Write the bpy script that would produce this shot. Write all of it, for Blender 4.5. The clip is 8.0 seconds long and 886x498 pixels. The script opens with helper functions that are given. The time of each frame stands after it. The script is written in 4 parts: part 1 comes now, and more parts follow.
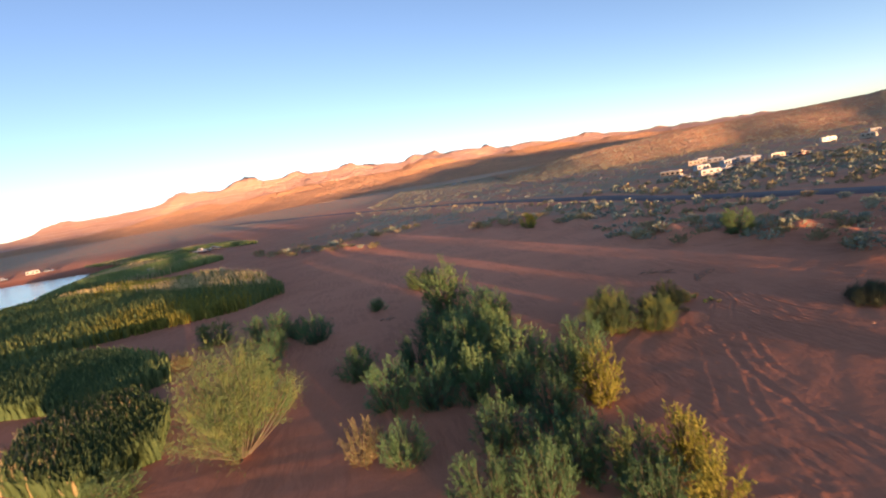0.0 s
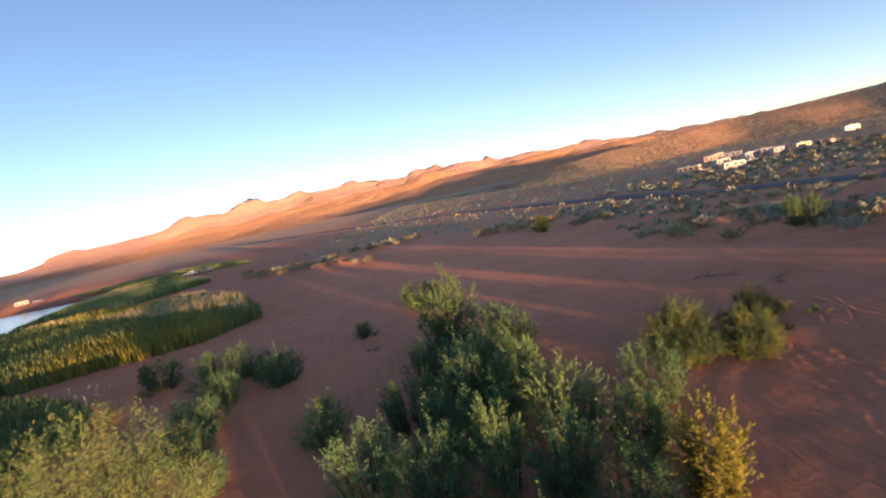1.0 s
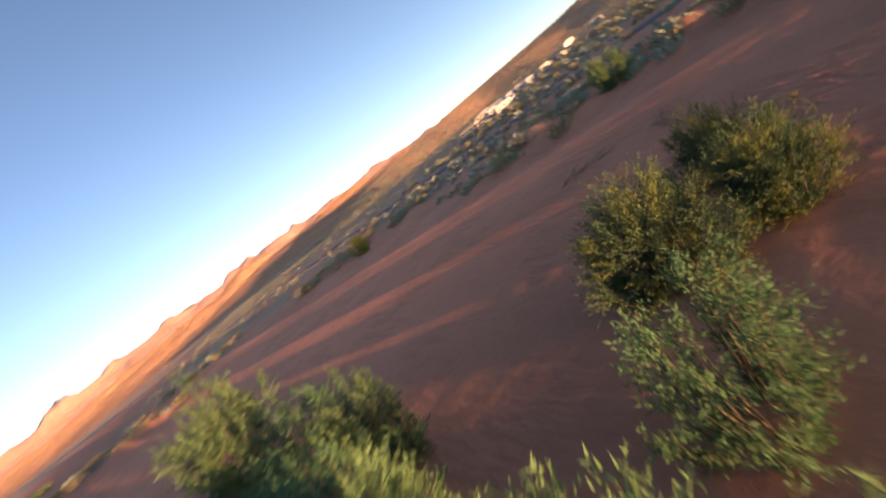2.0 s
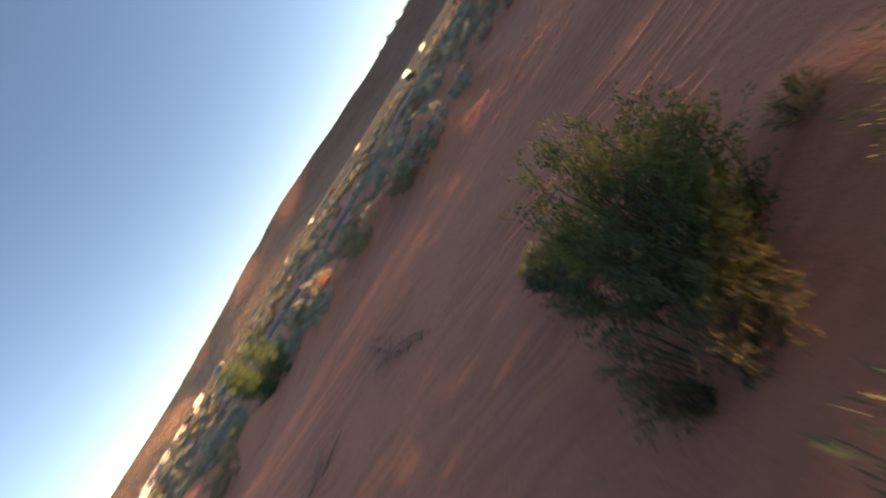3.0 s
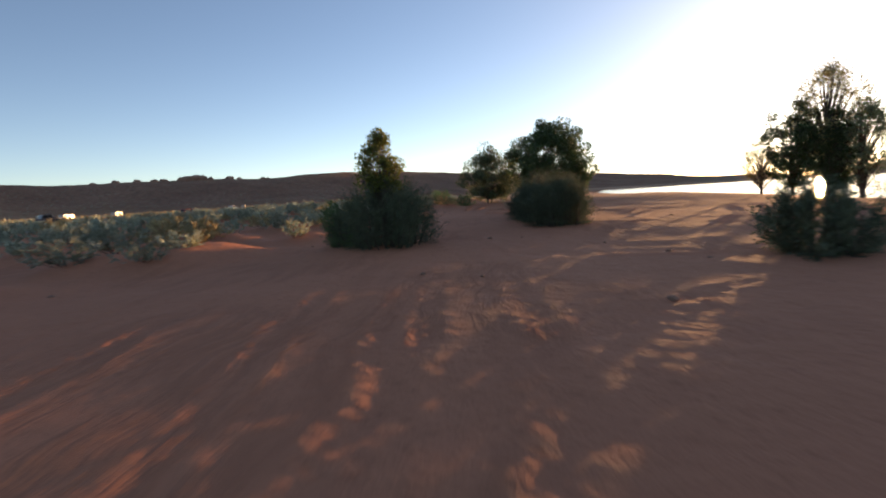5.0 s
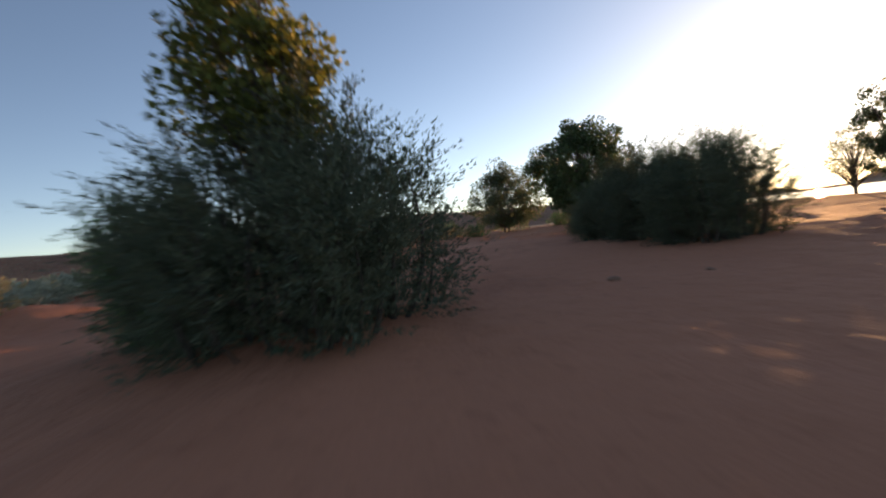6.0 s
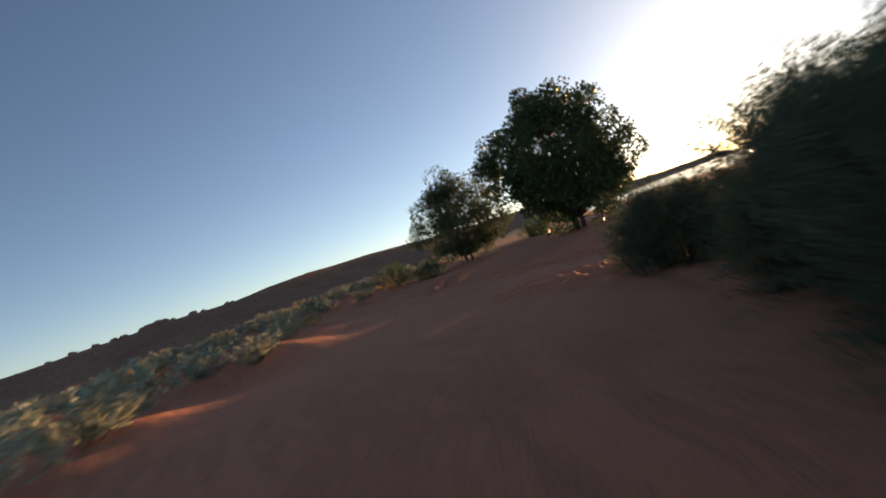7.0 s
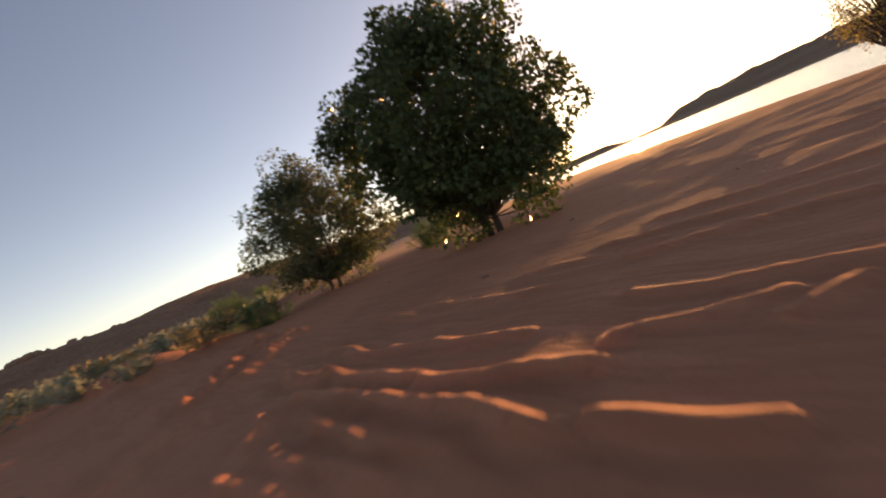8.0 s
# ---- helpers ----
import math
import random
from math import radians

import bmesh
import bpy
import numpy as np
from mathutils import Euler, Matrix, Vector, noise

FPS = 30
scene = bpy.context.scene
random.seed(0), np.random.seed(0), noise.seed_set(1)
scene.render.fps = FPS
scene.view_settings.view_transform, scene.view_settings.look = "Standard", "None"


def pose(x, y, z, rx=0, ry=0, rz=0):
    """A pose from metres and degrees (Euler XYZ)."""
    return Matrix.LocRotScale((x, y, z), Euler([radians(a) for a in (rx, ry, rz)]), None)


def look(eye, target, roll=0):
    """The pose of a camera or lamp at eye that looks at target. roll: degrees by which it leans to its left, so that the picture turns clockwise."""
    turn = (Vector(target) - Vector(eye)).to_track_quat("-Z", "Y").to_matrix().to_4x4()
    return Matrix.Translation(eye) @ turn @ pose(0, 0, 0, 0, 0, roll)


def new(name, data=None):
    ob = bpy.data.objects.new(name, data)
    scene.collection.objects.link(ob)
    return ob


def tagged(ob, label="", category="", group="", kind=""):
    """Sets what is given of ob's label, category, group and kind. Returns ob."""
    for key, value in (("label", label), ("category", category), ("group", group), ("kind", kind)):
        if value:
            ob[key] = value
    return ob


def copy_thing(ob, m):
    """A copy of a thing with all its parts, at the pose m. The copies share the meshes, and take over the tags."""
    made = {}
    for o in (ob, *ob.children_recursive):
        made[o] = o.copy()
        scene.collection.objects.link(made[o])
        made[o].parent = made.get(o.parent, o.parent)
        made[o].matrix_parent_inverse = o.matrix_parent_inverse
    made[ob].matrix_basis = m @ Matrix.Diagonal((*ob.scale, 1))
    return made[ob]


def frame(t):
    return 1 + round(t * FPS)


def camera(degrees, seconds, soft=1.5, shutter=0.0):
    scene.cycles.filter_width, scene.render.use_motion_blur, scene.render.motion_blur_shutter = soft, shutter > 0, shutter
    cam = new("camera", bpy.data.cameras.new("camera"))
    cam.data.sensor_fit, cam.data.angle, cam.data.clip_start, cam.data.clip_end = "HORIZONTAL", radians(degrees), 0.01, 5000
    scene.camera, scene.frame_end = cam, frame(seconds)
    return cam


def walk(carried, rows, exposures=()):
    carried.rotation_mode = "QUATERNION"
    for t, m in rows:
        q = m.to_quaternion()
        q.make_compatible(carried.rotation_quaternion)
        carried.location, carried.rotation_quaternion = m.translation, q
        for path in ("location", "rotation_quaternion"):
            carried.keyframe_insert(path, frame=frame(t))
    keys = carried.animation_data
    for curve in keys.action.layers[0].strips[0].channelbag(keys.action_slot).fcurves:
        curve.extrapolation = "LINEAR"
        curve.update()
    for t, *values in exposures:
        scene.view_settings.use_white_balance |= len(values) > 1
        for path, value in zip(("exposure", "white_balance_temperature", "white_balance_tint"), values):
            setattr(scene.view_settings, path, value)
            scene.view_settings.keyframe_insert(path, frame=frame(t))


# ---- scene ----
cam = camera(82.0, 8.0, soft=2.0, shutter=0.3)
PATH = [
    (0, (0.00, 0.00, 12.56), (-0.004, 9.901, 11.149), -9.8),
    (0.5, (0.18, 5.13, 12.24), (0.137, 15.044, 10.952), -10.6),
    (1, (0.30, 10.11, 10.61), (0.247, 20.049, 9.474), -12.2),
    (1.2, (0.37, 12.13, 9.68), (0.311, 22.078, 8.624), -16.1),
    (2.3, (5.70, 29.14, 5.48), (10.238, 37.832, 3.497), -50.1),
    (2.5, (7.08, 31.31, 5.10), (13.079, 39.052, 3.053), -54.3),
    (3, (10.62, 35.40, 3.97), (19.615, 38.991, 1.469), -57.8),
    (3.2, (12.43, 36.48, 3.80), (21.906, 38.243, 1.152), -57.8),
    (3.4, (13.59, 37.49, 3.42), (23.213, 37.082, 0.732), -54.0),
    (3.6, (15.28, 37.79, 3.32), (24.649, 35.701, 0.515), -53.1),
    (3.8, (17.62, 37.23, 2.87), (26.555, 33.581, 0.259), -46.9),
    (4.1, (20.80, 35.80, 2.56), (29.566, 31.200, 0.950), -27.8),
    (4.5, (24.27, 34.34, 2.30), (33.185, 29.936, 1.226), -8.0),
    (4.7, (25.96, 33.56, 2.17), (34.883, 29.205, 0.977), -3.3),
    (5.8, (36.69, 28.33, 1.15), (45.720, 24.073, 0.633), -6.3),
    (6, (38.76, 27.62, 1.13), (47.777, 23.296, 0.886), -7.4),
    (6.5, (43.77, 24.65, 1.50), (52.669, 20.092, 1.632), -14.3),
    (7, (48.80, 20.66, 1.73), (57.463, 15.676, 1.848), -19.9),
    (7.5, (52.96, 16.97, 2.01), (61.173, 11.266, 1.776), -23.4),
    (8, (56.56, 12.99, 1.70), (64.311, 6.695, 1.179), -23.2),
]
walk(cam, [(t, look(eye, target, roll)) for t, eye, target, roll in PATH],
     exposures=[(0, 2.18, 6850, 17), (1.2, 2.18, 6850, 17), (2.5, 2.35, 7400, 18), (3.0, 2.46, 7600, 17), (3.5, 2.5, 7600, 17), (4.1, 2.56, 8000, 18), (4.5, 2.16, 7500, 15), (5.8, 1.92, 7700, 15), (6.05, 1.98, 7900, 16), (6.5, 1.6, 7200, 13), (7.0, 1.56, 7500, 14), (7.3, 1.88, 8500, 21), (8.0, 2.06, 10700, 27)])

# ---- sky and sun: a low evening sun over the lake ----
SUN_AZIMUTH, SUN_HEIGHT = radians(152.4), radians(0.52)
world = bpy.data.worlds.new("evening_sky")
scene.world = world
world.use_nodes = True
wn = world.node_tree
sky = wn.nodes.new("ShaderNodeTexSky")
sky.sky_type = "NISHITA"
sky.sun_disc = False
sky.sun_elevation = radians(11.0)
sky.sun_rotation = SUN_AZIMUTH
sky.altitude = 900
sky.air_density, sky.dust_density, sky.ozone_density = 0.75, 0.4, 1.8
wn.nodes["Background"].inputs["Strength"].default_value = 0.05
wn.links.new(sky.outputs["Color"], wn.nodes["Background"].inputs["Color"])

sun_data = bpy.data.lights.new("sun", "SUN")
sun_data.energy, sun_data.angle, sun_data.color = 3.4, radians(0.6), (1.0, 0.56, 0.27)
toward = Vector((math.sin(SUN_AZIMUTH) * math.cos(SUN_HEIGHT), math.cos(SUN_AZIMUTH) * math.cos(SUN_HEIGHT), math.sin(SUN_HEIGHT)))
sun = new("sun", sun_data)
sun.matrix_world = look(toward * 100, (0, 0, 0))


# ---- materials ----
def material(name):
    m = bpy.data.materials.new(name)
    m.use_nodes = True
    nodes, links = m.node_tree.nodes, m.node_tree.links
    return m, nodes, links, nodes["Principled BSDF"]


def node(nodes, kind, **inputs):
    n = nodes.new(kind)
    for key, value in inputs.items():
        n.inputs[key.replace("_", " ")].default_value = value
    return n


def ramp(nodes, links, fac, stops):
    r = nodes.new("ShaderNodeValToRGB")
    while len(r.color_ramp.elements) < len(stops):
        r.color_ramp.elements.new(0.5)
    for e, (at, c) in zip(r.color_ramp.elements, stops):
        e.position, e.color = at, (*c, 1)
    links.new(fac, r.inputs["Fac"])
    return r.outputs["Color"]


def blend(nodes, links, fac, a, b, how="MIX"):
    m = nodes.new("ShaderNodeMix")
    m.data_type, m.blend_type = "RGBA", how
    for value, socket in ((fac, m.inputs["Factor"]), (a, m.inputs["A"]), (b, m.inputs["B"])):
        socket = [s for s in m.inputs if s.name == socket.name and s.type in ("RGBA", "VALUE") and s.enabled][0]
        if isinstance(value, (int, float)):
            socket.default_value = value
        elif isinstance(value, tuple):
            socket.default_value = (*value, 1)
        else:
            links.new(value, socket)
    return [s for s in m.outputs if s.enabled][0]


def noise_at(nodes, links, vector, scale, detail=4.0, rough=0.6):
    n = node(nodes, "ShaderNodeTexNoise", Scale=scale, Detail=detail, Roughness=rough)
    links.new(vector, n.inputs["Vector"])
    return n.outputs["Fac"]


def bumped(nodes, links, bsdf, height, strength, distance):
    b = node(nodes, "ShaderNodeBump", Strength=strength, Distance=distance)
    links.new(height, b.inputs["Height"])
    links.new(b.outputs["Normal"], bsdf.inputs["Normal"])
    return b


def warp_vector(nodes, links, vector, scale):
    n = node(nodes, "ShaderNodeTexNoise", Scale=scale, Detail=2.0)
    links.new(vector, n.inputs["Vector"])
    return n.outputs["Color"]


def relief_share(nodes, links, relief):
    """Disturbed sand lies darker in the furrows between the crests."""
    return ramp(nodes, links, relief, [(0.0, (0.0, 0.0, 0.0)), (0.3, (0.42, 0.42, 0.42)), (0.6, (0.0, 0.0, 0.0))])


def sand_material():
    m, n, l, bsdf = material("red_sand")
    where = n.new("ShaderNodeNewGeometry").outputs["Position"]
    broad, mid, fine = noise_at(n, l, where, 0.06, 5), noise_at(n, l, where, 0.9, 6, 0.65), noise_at(n, l, where, 28, 3)
    colour = ramp(n, l, broad, [(0.32, (0.68, 0.272, 0.155)), (0.68, (0.76, 0.322, 0.192))])
    colour = blend(n, l, ramp(n, l, mid, [(0.35, (0, 0, 0)), (0.75, (0.55, 0.55, 0.55))]), colour, (0.62, 0.255, 0.142))
    # Dark specks in the colour stand in for the shade of small footprints.
    pit_shade = noise_at(n, l, where, 6.5, 4, 0.7)
    colour = blend(n, l, ramp(n, l, pit_shade, [(0.55, (0, 0, 0)), (0.72, (0.5, 0.5, 0.5))]), colour, (0.39, 0.148, 0.082))
    colour = blend(n, l, ramp(n, l, fine, [(0.4, (0, 0, 0)), (0.8, (0.35, 0.35, 0.35))]), colour, (0.45, 0.19, 0.115))
    streaks = []
    for degrees_round, lengthwise, crosswise, shift in ((-81, 0.30, 2.6, 0.0), (-30, 0.28, 2.3, 9.0), (-3, 0.30, 2.8, 31.0)):
        turned = node(n, "ShaderNodeMapping")
        turned.inputs["Rotation"].default_value = (0, 0, radians(-degrees_round))
        turned.inputs["Location"].default_value = (shift, 0, 0)
        warped = blend(n, l, 0.45, where, warp_vector(n, l, where, 0.45), "LINEAR_LIGHT")
        l.new(warped, turned.inputs["Vector"])
        squeezed = node(n, "ShaderNodeMapping")
        squeezed.inputs["Scale"].default_value = (lengthwise, crosswise, 1)
        l.new(turned.outputs[0], squeezed.inputs["Vector"])
        streaks.append(noise_at(n, l, squeezed.outputs[0], 1.0, 5, 0.6))
    axis = n.new("ShaderNodeSeparateXYZ")
    l.new(where, axis.inputs[0])
    spans = []
    for a, b in ((24, 30), (50, 57)):
        span = n.new("ShaderNodeMapRange")
        span.inputs["From Min"].default_value, span.inputs["From Max"].default_value = a, b
        l.new(axis.outputs["X"], span.inputs["Value"])
        spans.append(span.outputs[0])
    driven = blend(n, l, spans[1], blend(n, l, spans[0], streaks[0], streaks[1]), streaks[2])
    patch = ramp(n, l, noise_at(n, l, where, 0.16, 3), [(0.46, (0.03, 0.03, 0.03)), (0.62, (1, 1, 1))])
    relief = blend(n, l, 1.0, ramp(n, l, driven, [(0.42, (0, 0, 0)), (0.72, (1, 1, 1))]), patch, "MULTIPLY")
    attr = n.new("ShaderNodeAttribute")
    attr.attribute_name = "scrub"
    vor = node(n, "ShaderNodeTexVoronoi", Scale=0.28)
    l.new(where, vor.inputs["Vector"])
    dots = ramp(n, l, vor.outputs["Distance"], [(0.48, (1, 1, 1)), (0.72, (0.25, 0.25, 0.25))])
    dots = blend(n, l, 1.0, dots, attr.outputs["Fac"], "MULTIPLY")
    scrubby = ramp(n, l, mid, [(0.3, (0.33, 0.27, 0.18)), (0.7, (0.46, 0.36, 0.235))])
    colour = blend(n, l, dots, colour, scrubby)
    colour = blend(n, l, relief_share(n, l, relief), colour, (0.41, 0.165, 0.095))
    # Damp sand at the waterline, and a wider band darkened towards the lake.
    lakeward = n.new("ShaderNodeAttribute")
    lakeward.attribute_name = "damp_edge_band"
    colour = blend(n, l, lakeward.outputs["Fac"], colour, (0.22, 0.070, 0.034))
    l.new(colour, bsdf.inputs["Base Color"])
    bsdf.inputs["Roughness"].default_value = 0.95
    bsdf.inputs["Diffuse Roughness"].default_value = 0.3
    bsdf.inputs["Specular IOR Level"].default_value = 0.15
    mixed = n.new("ShaderNodeMath")
    mixed.operation = "MULTIPLY_ADD"
    mixed.inputs[1].default_value = 0.25
    l.new(fine, mixed.inputs[0])
    l.new(mid, mixed.inputs[2])
    lines = bumped(n, l, bsdf, relief, 0.6, 0.06)
    churn = bumped(n, l, bsdf, noise_at(n, l, where, 2.4, 5, 0.55), 0.5, 0.10)
    l.new(lines.outputs["Normal"], churn.inputs["Normal"])
    grit = bumped(n, l, bsdf, mixed.outputs[0], 0.6, 0.05)
    l.new(churn.outputs["Normal"], grit.inputs["Normal"])
    return m


def hill_material(name, low, high, scrub, size, shaded_east=False):
    m, n, l, bsdf = material(name)
    where = n.new("ShaderNodeNewGeometry").outputs["Position"]
    broad, mid = noise_at(n, l, where, 0.012 * size, 8, 0.65), noise_at(n, l, where, 0.11 * size, 5, 0.7)
    colour = ramp(n, l, broad, [(0.35, low), (0.65, high)])
    vor = node(n, "ShaderNodeTexVoronoi", Scale=0.16 * size)
    l.new(where, vor.inputs["Vector"])
    dots = ramp(n, l, vor.outputs["Distance"], [(0.25, (0.75, 0.75, 0.75)), (0.5, (0, 0, 0))])
    colour = blend(n, l, dots, colour, scrub)
    colour = blend(n, l, ramp(n, l, mid, [(0.4, (0, 0, 0)), (0.8, (0.5, 0.5, 0.5))]), colour, low)
    # East end: dark stone colour that also holds the slope's shade from the sun.
    if shaded_east:
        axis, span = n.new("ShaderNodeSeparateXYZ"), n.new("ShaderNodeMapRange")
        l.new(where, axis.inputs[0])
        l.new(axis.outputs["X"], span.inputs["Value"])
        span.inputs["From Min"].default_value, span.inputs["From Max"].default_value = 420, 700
        shaded_stone = blend(n, l, dots, ramp(n, l, broad, [(0.35, (0.30, 0.150, 0.10)), (0.65, (0.42, 0.225, 0.15))]), (0.16, 0.105, 0.075))
        colour = blend(n, l, span.outputs[0], colour, shaded_stone)
    l.new(colour, bsdf.inputs["Base Color"])
    bsdf.inputs["Roughness"].default_value = 1.0
    bsdf.inputs["Diffuse Roughness"].default_value = 1.0
    bsdf.inputs["Specular IOR Level"].default_value = 0.05
    rise = n.new("ShaderNodeMath")
    rise.operation = "MULTIPLY_ADD"
    rise.inputs[1].default_value = 0.3
    l.new(mid, rise.inputs[0])
    l.new(broad, rise.inputs[2])
    bumped(n, l, bsdf, rise.outputs[0], 1.0, 14.0 / size)
    return m


def rock_material():
    m, n, l, bsdf = material("banded_rock")
    where = n.new("ShaderNodeNewGeometry").outputs["Position"]
    part_z = n.new("ShaderNodeSeparateXYZ")
    l.new(where, part_z.inputs[0])
    warp = noise_at(n, l, where, 0.004, 6)
    band = n.new("ShaderNodeMath")
    band.operation = "MULTIPLY_ADD"
    band.inputs[1].default_value = 60.0
    l.new(warp, band.inputs[0])
    l.new(part_z.outputs["Z"], band.inputs[2])
    wave = n.new("ShaderNodeMath")
    wave.operation = "SINE"
    scaled = n.new("ShaderNodeMath")
    scaled.operation = "MULTIPLY"
    scaled.inputs[1].default_value = 0.16
    l.new(band.outputs[0], scaled.inputs[0])
    l.new(scaled.outputs[0], wave.inputs[0])
    colour = ramp(n, l, wave.outputs[0], [(0.0, (0.48, 0.29, 0.22)), (0.5, (0.54, 0.36, 0.285)), (1.0, (0.44, 0.26, 0.20))])
    l.new(colour, bsdf.inputs["Base Color"])
    bsdf.inputs["Roughness"].default_value = 1.0
    bsdf.inputs["Diffuse Roughness"].default_value = 1.0
    bumped(n, l, bsdf, noise_at(n, l, where, 0.02, 8, 0.7), 1.0, 28.0)
    return m


def leaf_material(name, dark, light, tip=None, shine=0.75, through_light=0.3):
    m, n, l, bsdf = material(name)
    geo, info = n.new("ShaderNodeNewGeometry"), n.new("ShaderNodeObjectInfo")
    where = n.new("ShaderNodeTexCoord").outputs["Object"]
    mass = noise_at(n, l, where, 2.6, 3)
    own = blend(n, l, 0.42, ramp(n, l, mass, [(0.3, (0, 0, 0)), (0.7, (1, 1, 1))]), geo.outputs["Random Per Island"])
    colour = ramp(n, l, own, [(0.0, dark), (1.0, light)])
    if tip:
        colour = blend(n, l, ramp(n, l, noise_at(n, l, where, 1.1, 3), [(0.48, (0, 0, 0)), (0.62, (0.9, 0.9, 0.9))]), colour, tip)
    hue = node(n, "ShaderNodeHueSaturation")
    vary = n.new("ShaderNodeMapRange")
    vary.inputs["To Min"].default_value, vary.inputs["To Max"].default_value = 0.78, 1.2
    l.new(info.outputs["Random"], vary.inputs["Value"])
    l.new(vary.outputs[0], hue.inputs["Value"])
    l.new(colour, hue.inputs["Color"])
    colour = hue.outputs["Color"]
    l.new(colour, bsdf.inputs["Base Color"])
    bsdf.inputs["Roughness"].default_value = shine
    bsdf.inputs["Specular IOR Level"].default_value = 0.18
    thin = n.new("ShaderNodeBsdfTranslucent")
    l.new(colour, thin.inputs["Color"])
    mix = n.new("ShaderNodeMixShader")
    mix.inputs[0].default_value = through_light
    l.new(bsdf.outputs[0], mix.inputs[1])
    l.new(thin.outputs[0], mix.inputs[2])
    l.new(mix.outputs[0], n["Material Output"].inputs["Surface"])
    return m


def plain_material(name, colour, rough=0.6, metal=0.0, worn=0.12):
    m, n, l, bsdf = material(name)
    where = n.new("ShaderNodeTexCoord").outputs["Object"]
    grime = noise_at(n, l, where, 2.3, 6, 0.7)
    dark = tuple(c * (1 - 3 * worn) for c in colour)
    l.new(ramp(n, l, grime, [(0.3, dark), (0.6, colour)]), bsdf.inputs["Base Color"])
    bsdf.inputs["Roughness"].default_value, bsdf.inputs["Metallic"].default_value = rough, metal
    return m


def bark_material(name, dark, light):
    m, n, l, bsdf = material(name)
    where = n.new("ShaderNodeTexCoord").outputs["Object"]
    grain = noise_at(n, l, where, 9, 6, 0.7)
    l.new(ramp(n, l, grain, [(0.3, dark), (0.7, light)]), bsdf.inputs["Base Color"])
    bsdf.inputs["Roughness"].default_value = 0.9
    bumped(n, l, bsdf, grain, 0.8, 0.03)
    return m


def water_material():
    m, n, l, bsdf = material("lake_water")
    where = n.new("ShaderNodeNewGeometry").outputs["Position"]
    bsdf.inputs["Base Color"].default_value = (0.02, 0.035, 0.045, 1)
    bsdf.inputs["Roughness"].default_value = 0.12
    bsdf.inputs["IOR"].default_value = 1.33
    bumped(n, l, bsdf, noise_at(n, l, where, 0.9, 4, 0.6), 0.35, 0.25)
    return m


SAND = sand_material()
SCRUB_HILL = hill_material("scrub_hill", (0.49, 0.265, 0.16), (0.63, 0.36, 0.215), (0.40, 0.26, 0.165), 1.0, shaded_east=True)
FAR_SHORE = hill_material("far_shore_soil", (0.32, 0.19, 0.13), (0.44, 0.27, 0.18), (0.24, 0.18, 0.12), 0.4)
BENCH = hill_material("red_bench_soil", (0.48, 0.255, 0.145), (0.60, 0.345, 0.205), (0.36, 0.235, 0.14), 0.35)
ROCK = rock_material()
WATER = water_material()
ASPHALT = plain_material("dusty_asphalt", (0.17, 0.145, 0.14), 0.95)
TAMARISK = leaf_material("tamarisk_leaves", (0.058, 0.078, 0.050), (0.155, 0.185, 0.115), through_light=0.12)
CLUSTER_GREEN = leaf_material("willow_green_leaves", (0.058, 0.125, 0.062), (0.125, 0.23, 0.105))
CLUSTER_TIP = leaf_material("willow_green_leaves_yellow_tips", (0.055, 0.10, 0.045), (0.17, 0.25, 0.10), tip=(0.30, 0.30, 0.08))
TAMARISK_TIP = leaf_material("tamarisk_leaves_yellow_tips", (0.028, 0.058, 0.034), (0.088, 0.135, 0.062), tip=(0.17, 0.19, 0.05), through_light=0.12)
YELLOW_LEAF = leaf_material("yellowing_leaves", (0.12, 0.15, 0.035), (0.40, 0.37, 0.08))
PALE_LEAF = leaf_material("pale_willow_leaves", (0.08, 0.145, 0.06), (0.17, 0.26, 0.11))
WILLOW_LEAF = leaf_material("willow_leaves", (0.08, 0.145, 0.06), (0.18, 0.26, 0.11), tip=(0.26, 0.31, 0.11))
TIPPED_YELLOW = leaf_material("yellow_green_leaves", (0.04, 0.068, 0.034), (0.15, 0.175, 0.07), tip=(0.26, 0.24, 0.07))
SAPLING_LEAF = leaf_material("sapling_leaves", (0.06, 0.10, 0.03), (0.25, 0.25, 0.06))
GREY_LEAF = leaf_material("grey_shrub_leaves", (0.12, 0.11, 0.055), (0.26, 0.23, 0.12))
STRAW_LEAF = leaf_material("straw_yellow_leaves", (0.20, 0.20, 0.08), (0.46, 0.42, 0.19))
COTTONWOOD = leaf_material("cottonwood_leaves", (0.036, 0.066, 0.028), (0.10, 0.145, 0.06), shine=0.4, through_light=0.25)
OLIVE_LEAF = leaf_material("olive_leaves", (0.08, 0.12, 0.065), (0.19, 0.235, 0.13))
SAGE = leaf_material("sage_leaves", (0.25, 0.285, 0.215), (0.47, 0.505, 0.38), shine=0.8, through_light=0.25)
SAGE_STRAW = leaf_material("rabbitbrush_leaves", (0.28, 0.235, 0.125), (0.53, 0.45, 0.255), shine=0.8, through_light=0.3)
REED = leaf_material("reed_blades", (0.10, 0.165, 0.065), (0.25, 0.31, 0.115), shine=0.75)
REED_DARK = leaf_material("cattail_blades", (0.055, 0.10, 0.045), (0.13, 0.19, 0.075), shine=0.8)
REED_DRY = leaf_material("dry_reed_plumes", (0.30, 0.25, 0.12), (0.55, 0.47, 0.27), shine=0.8)
BARK = bark_material("grey_bark", (0.045, 0.037, 0.028), (0.13, 0.107, 0.083))
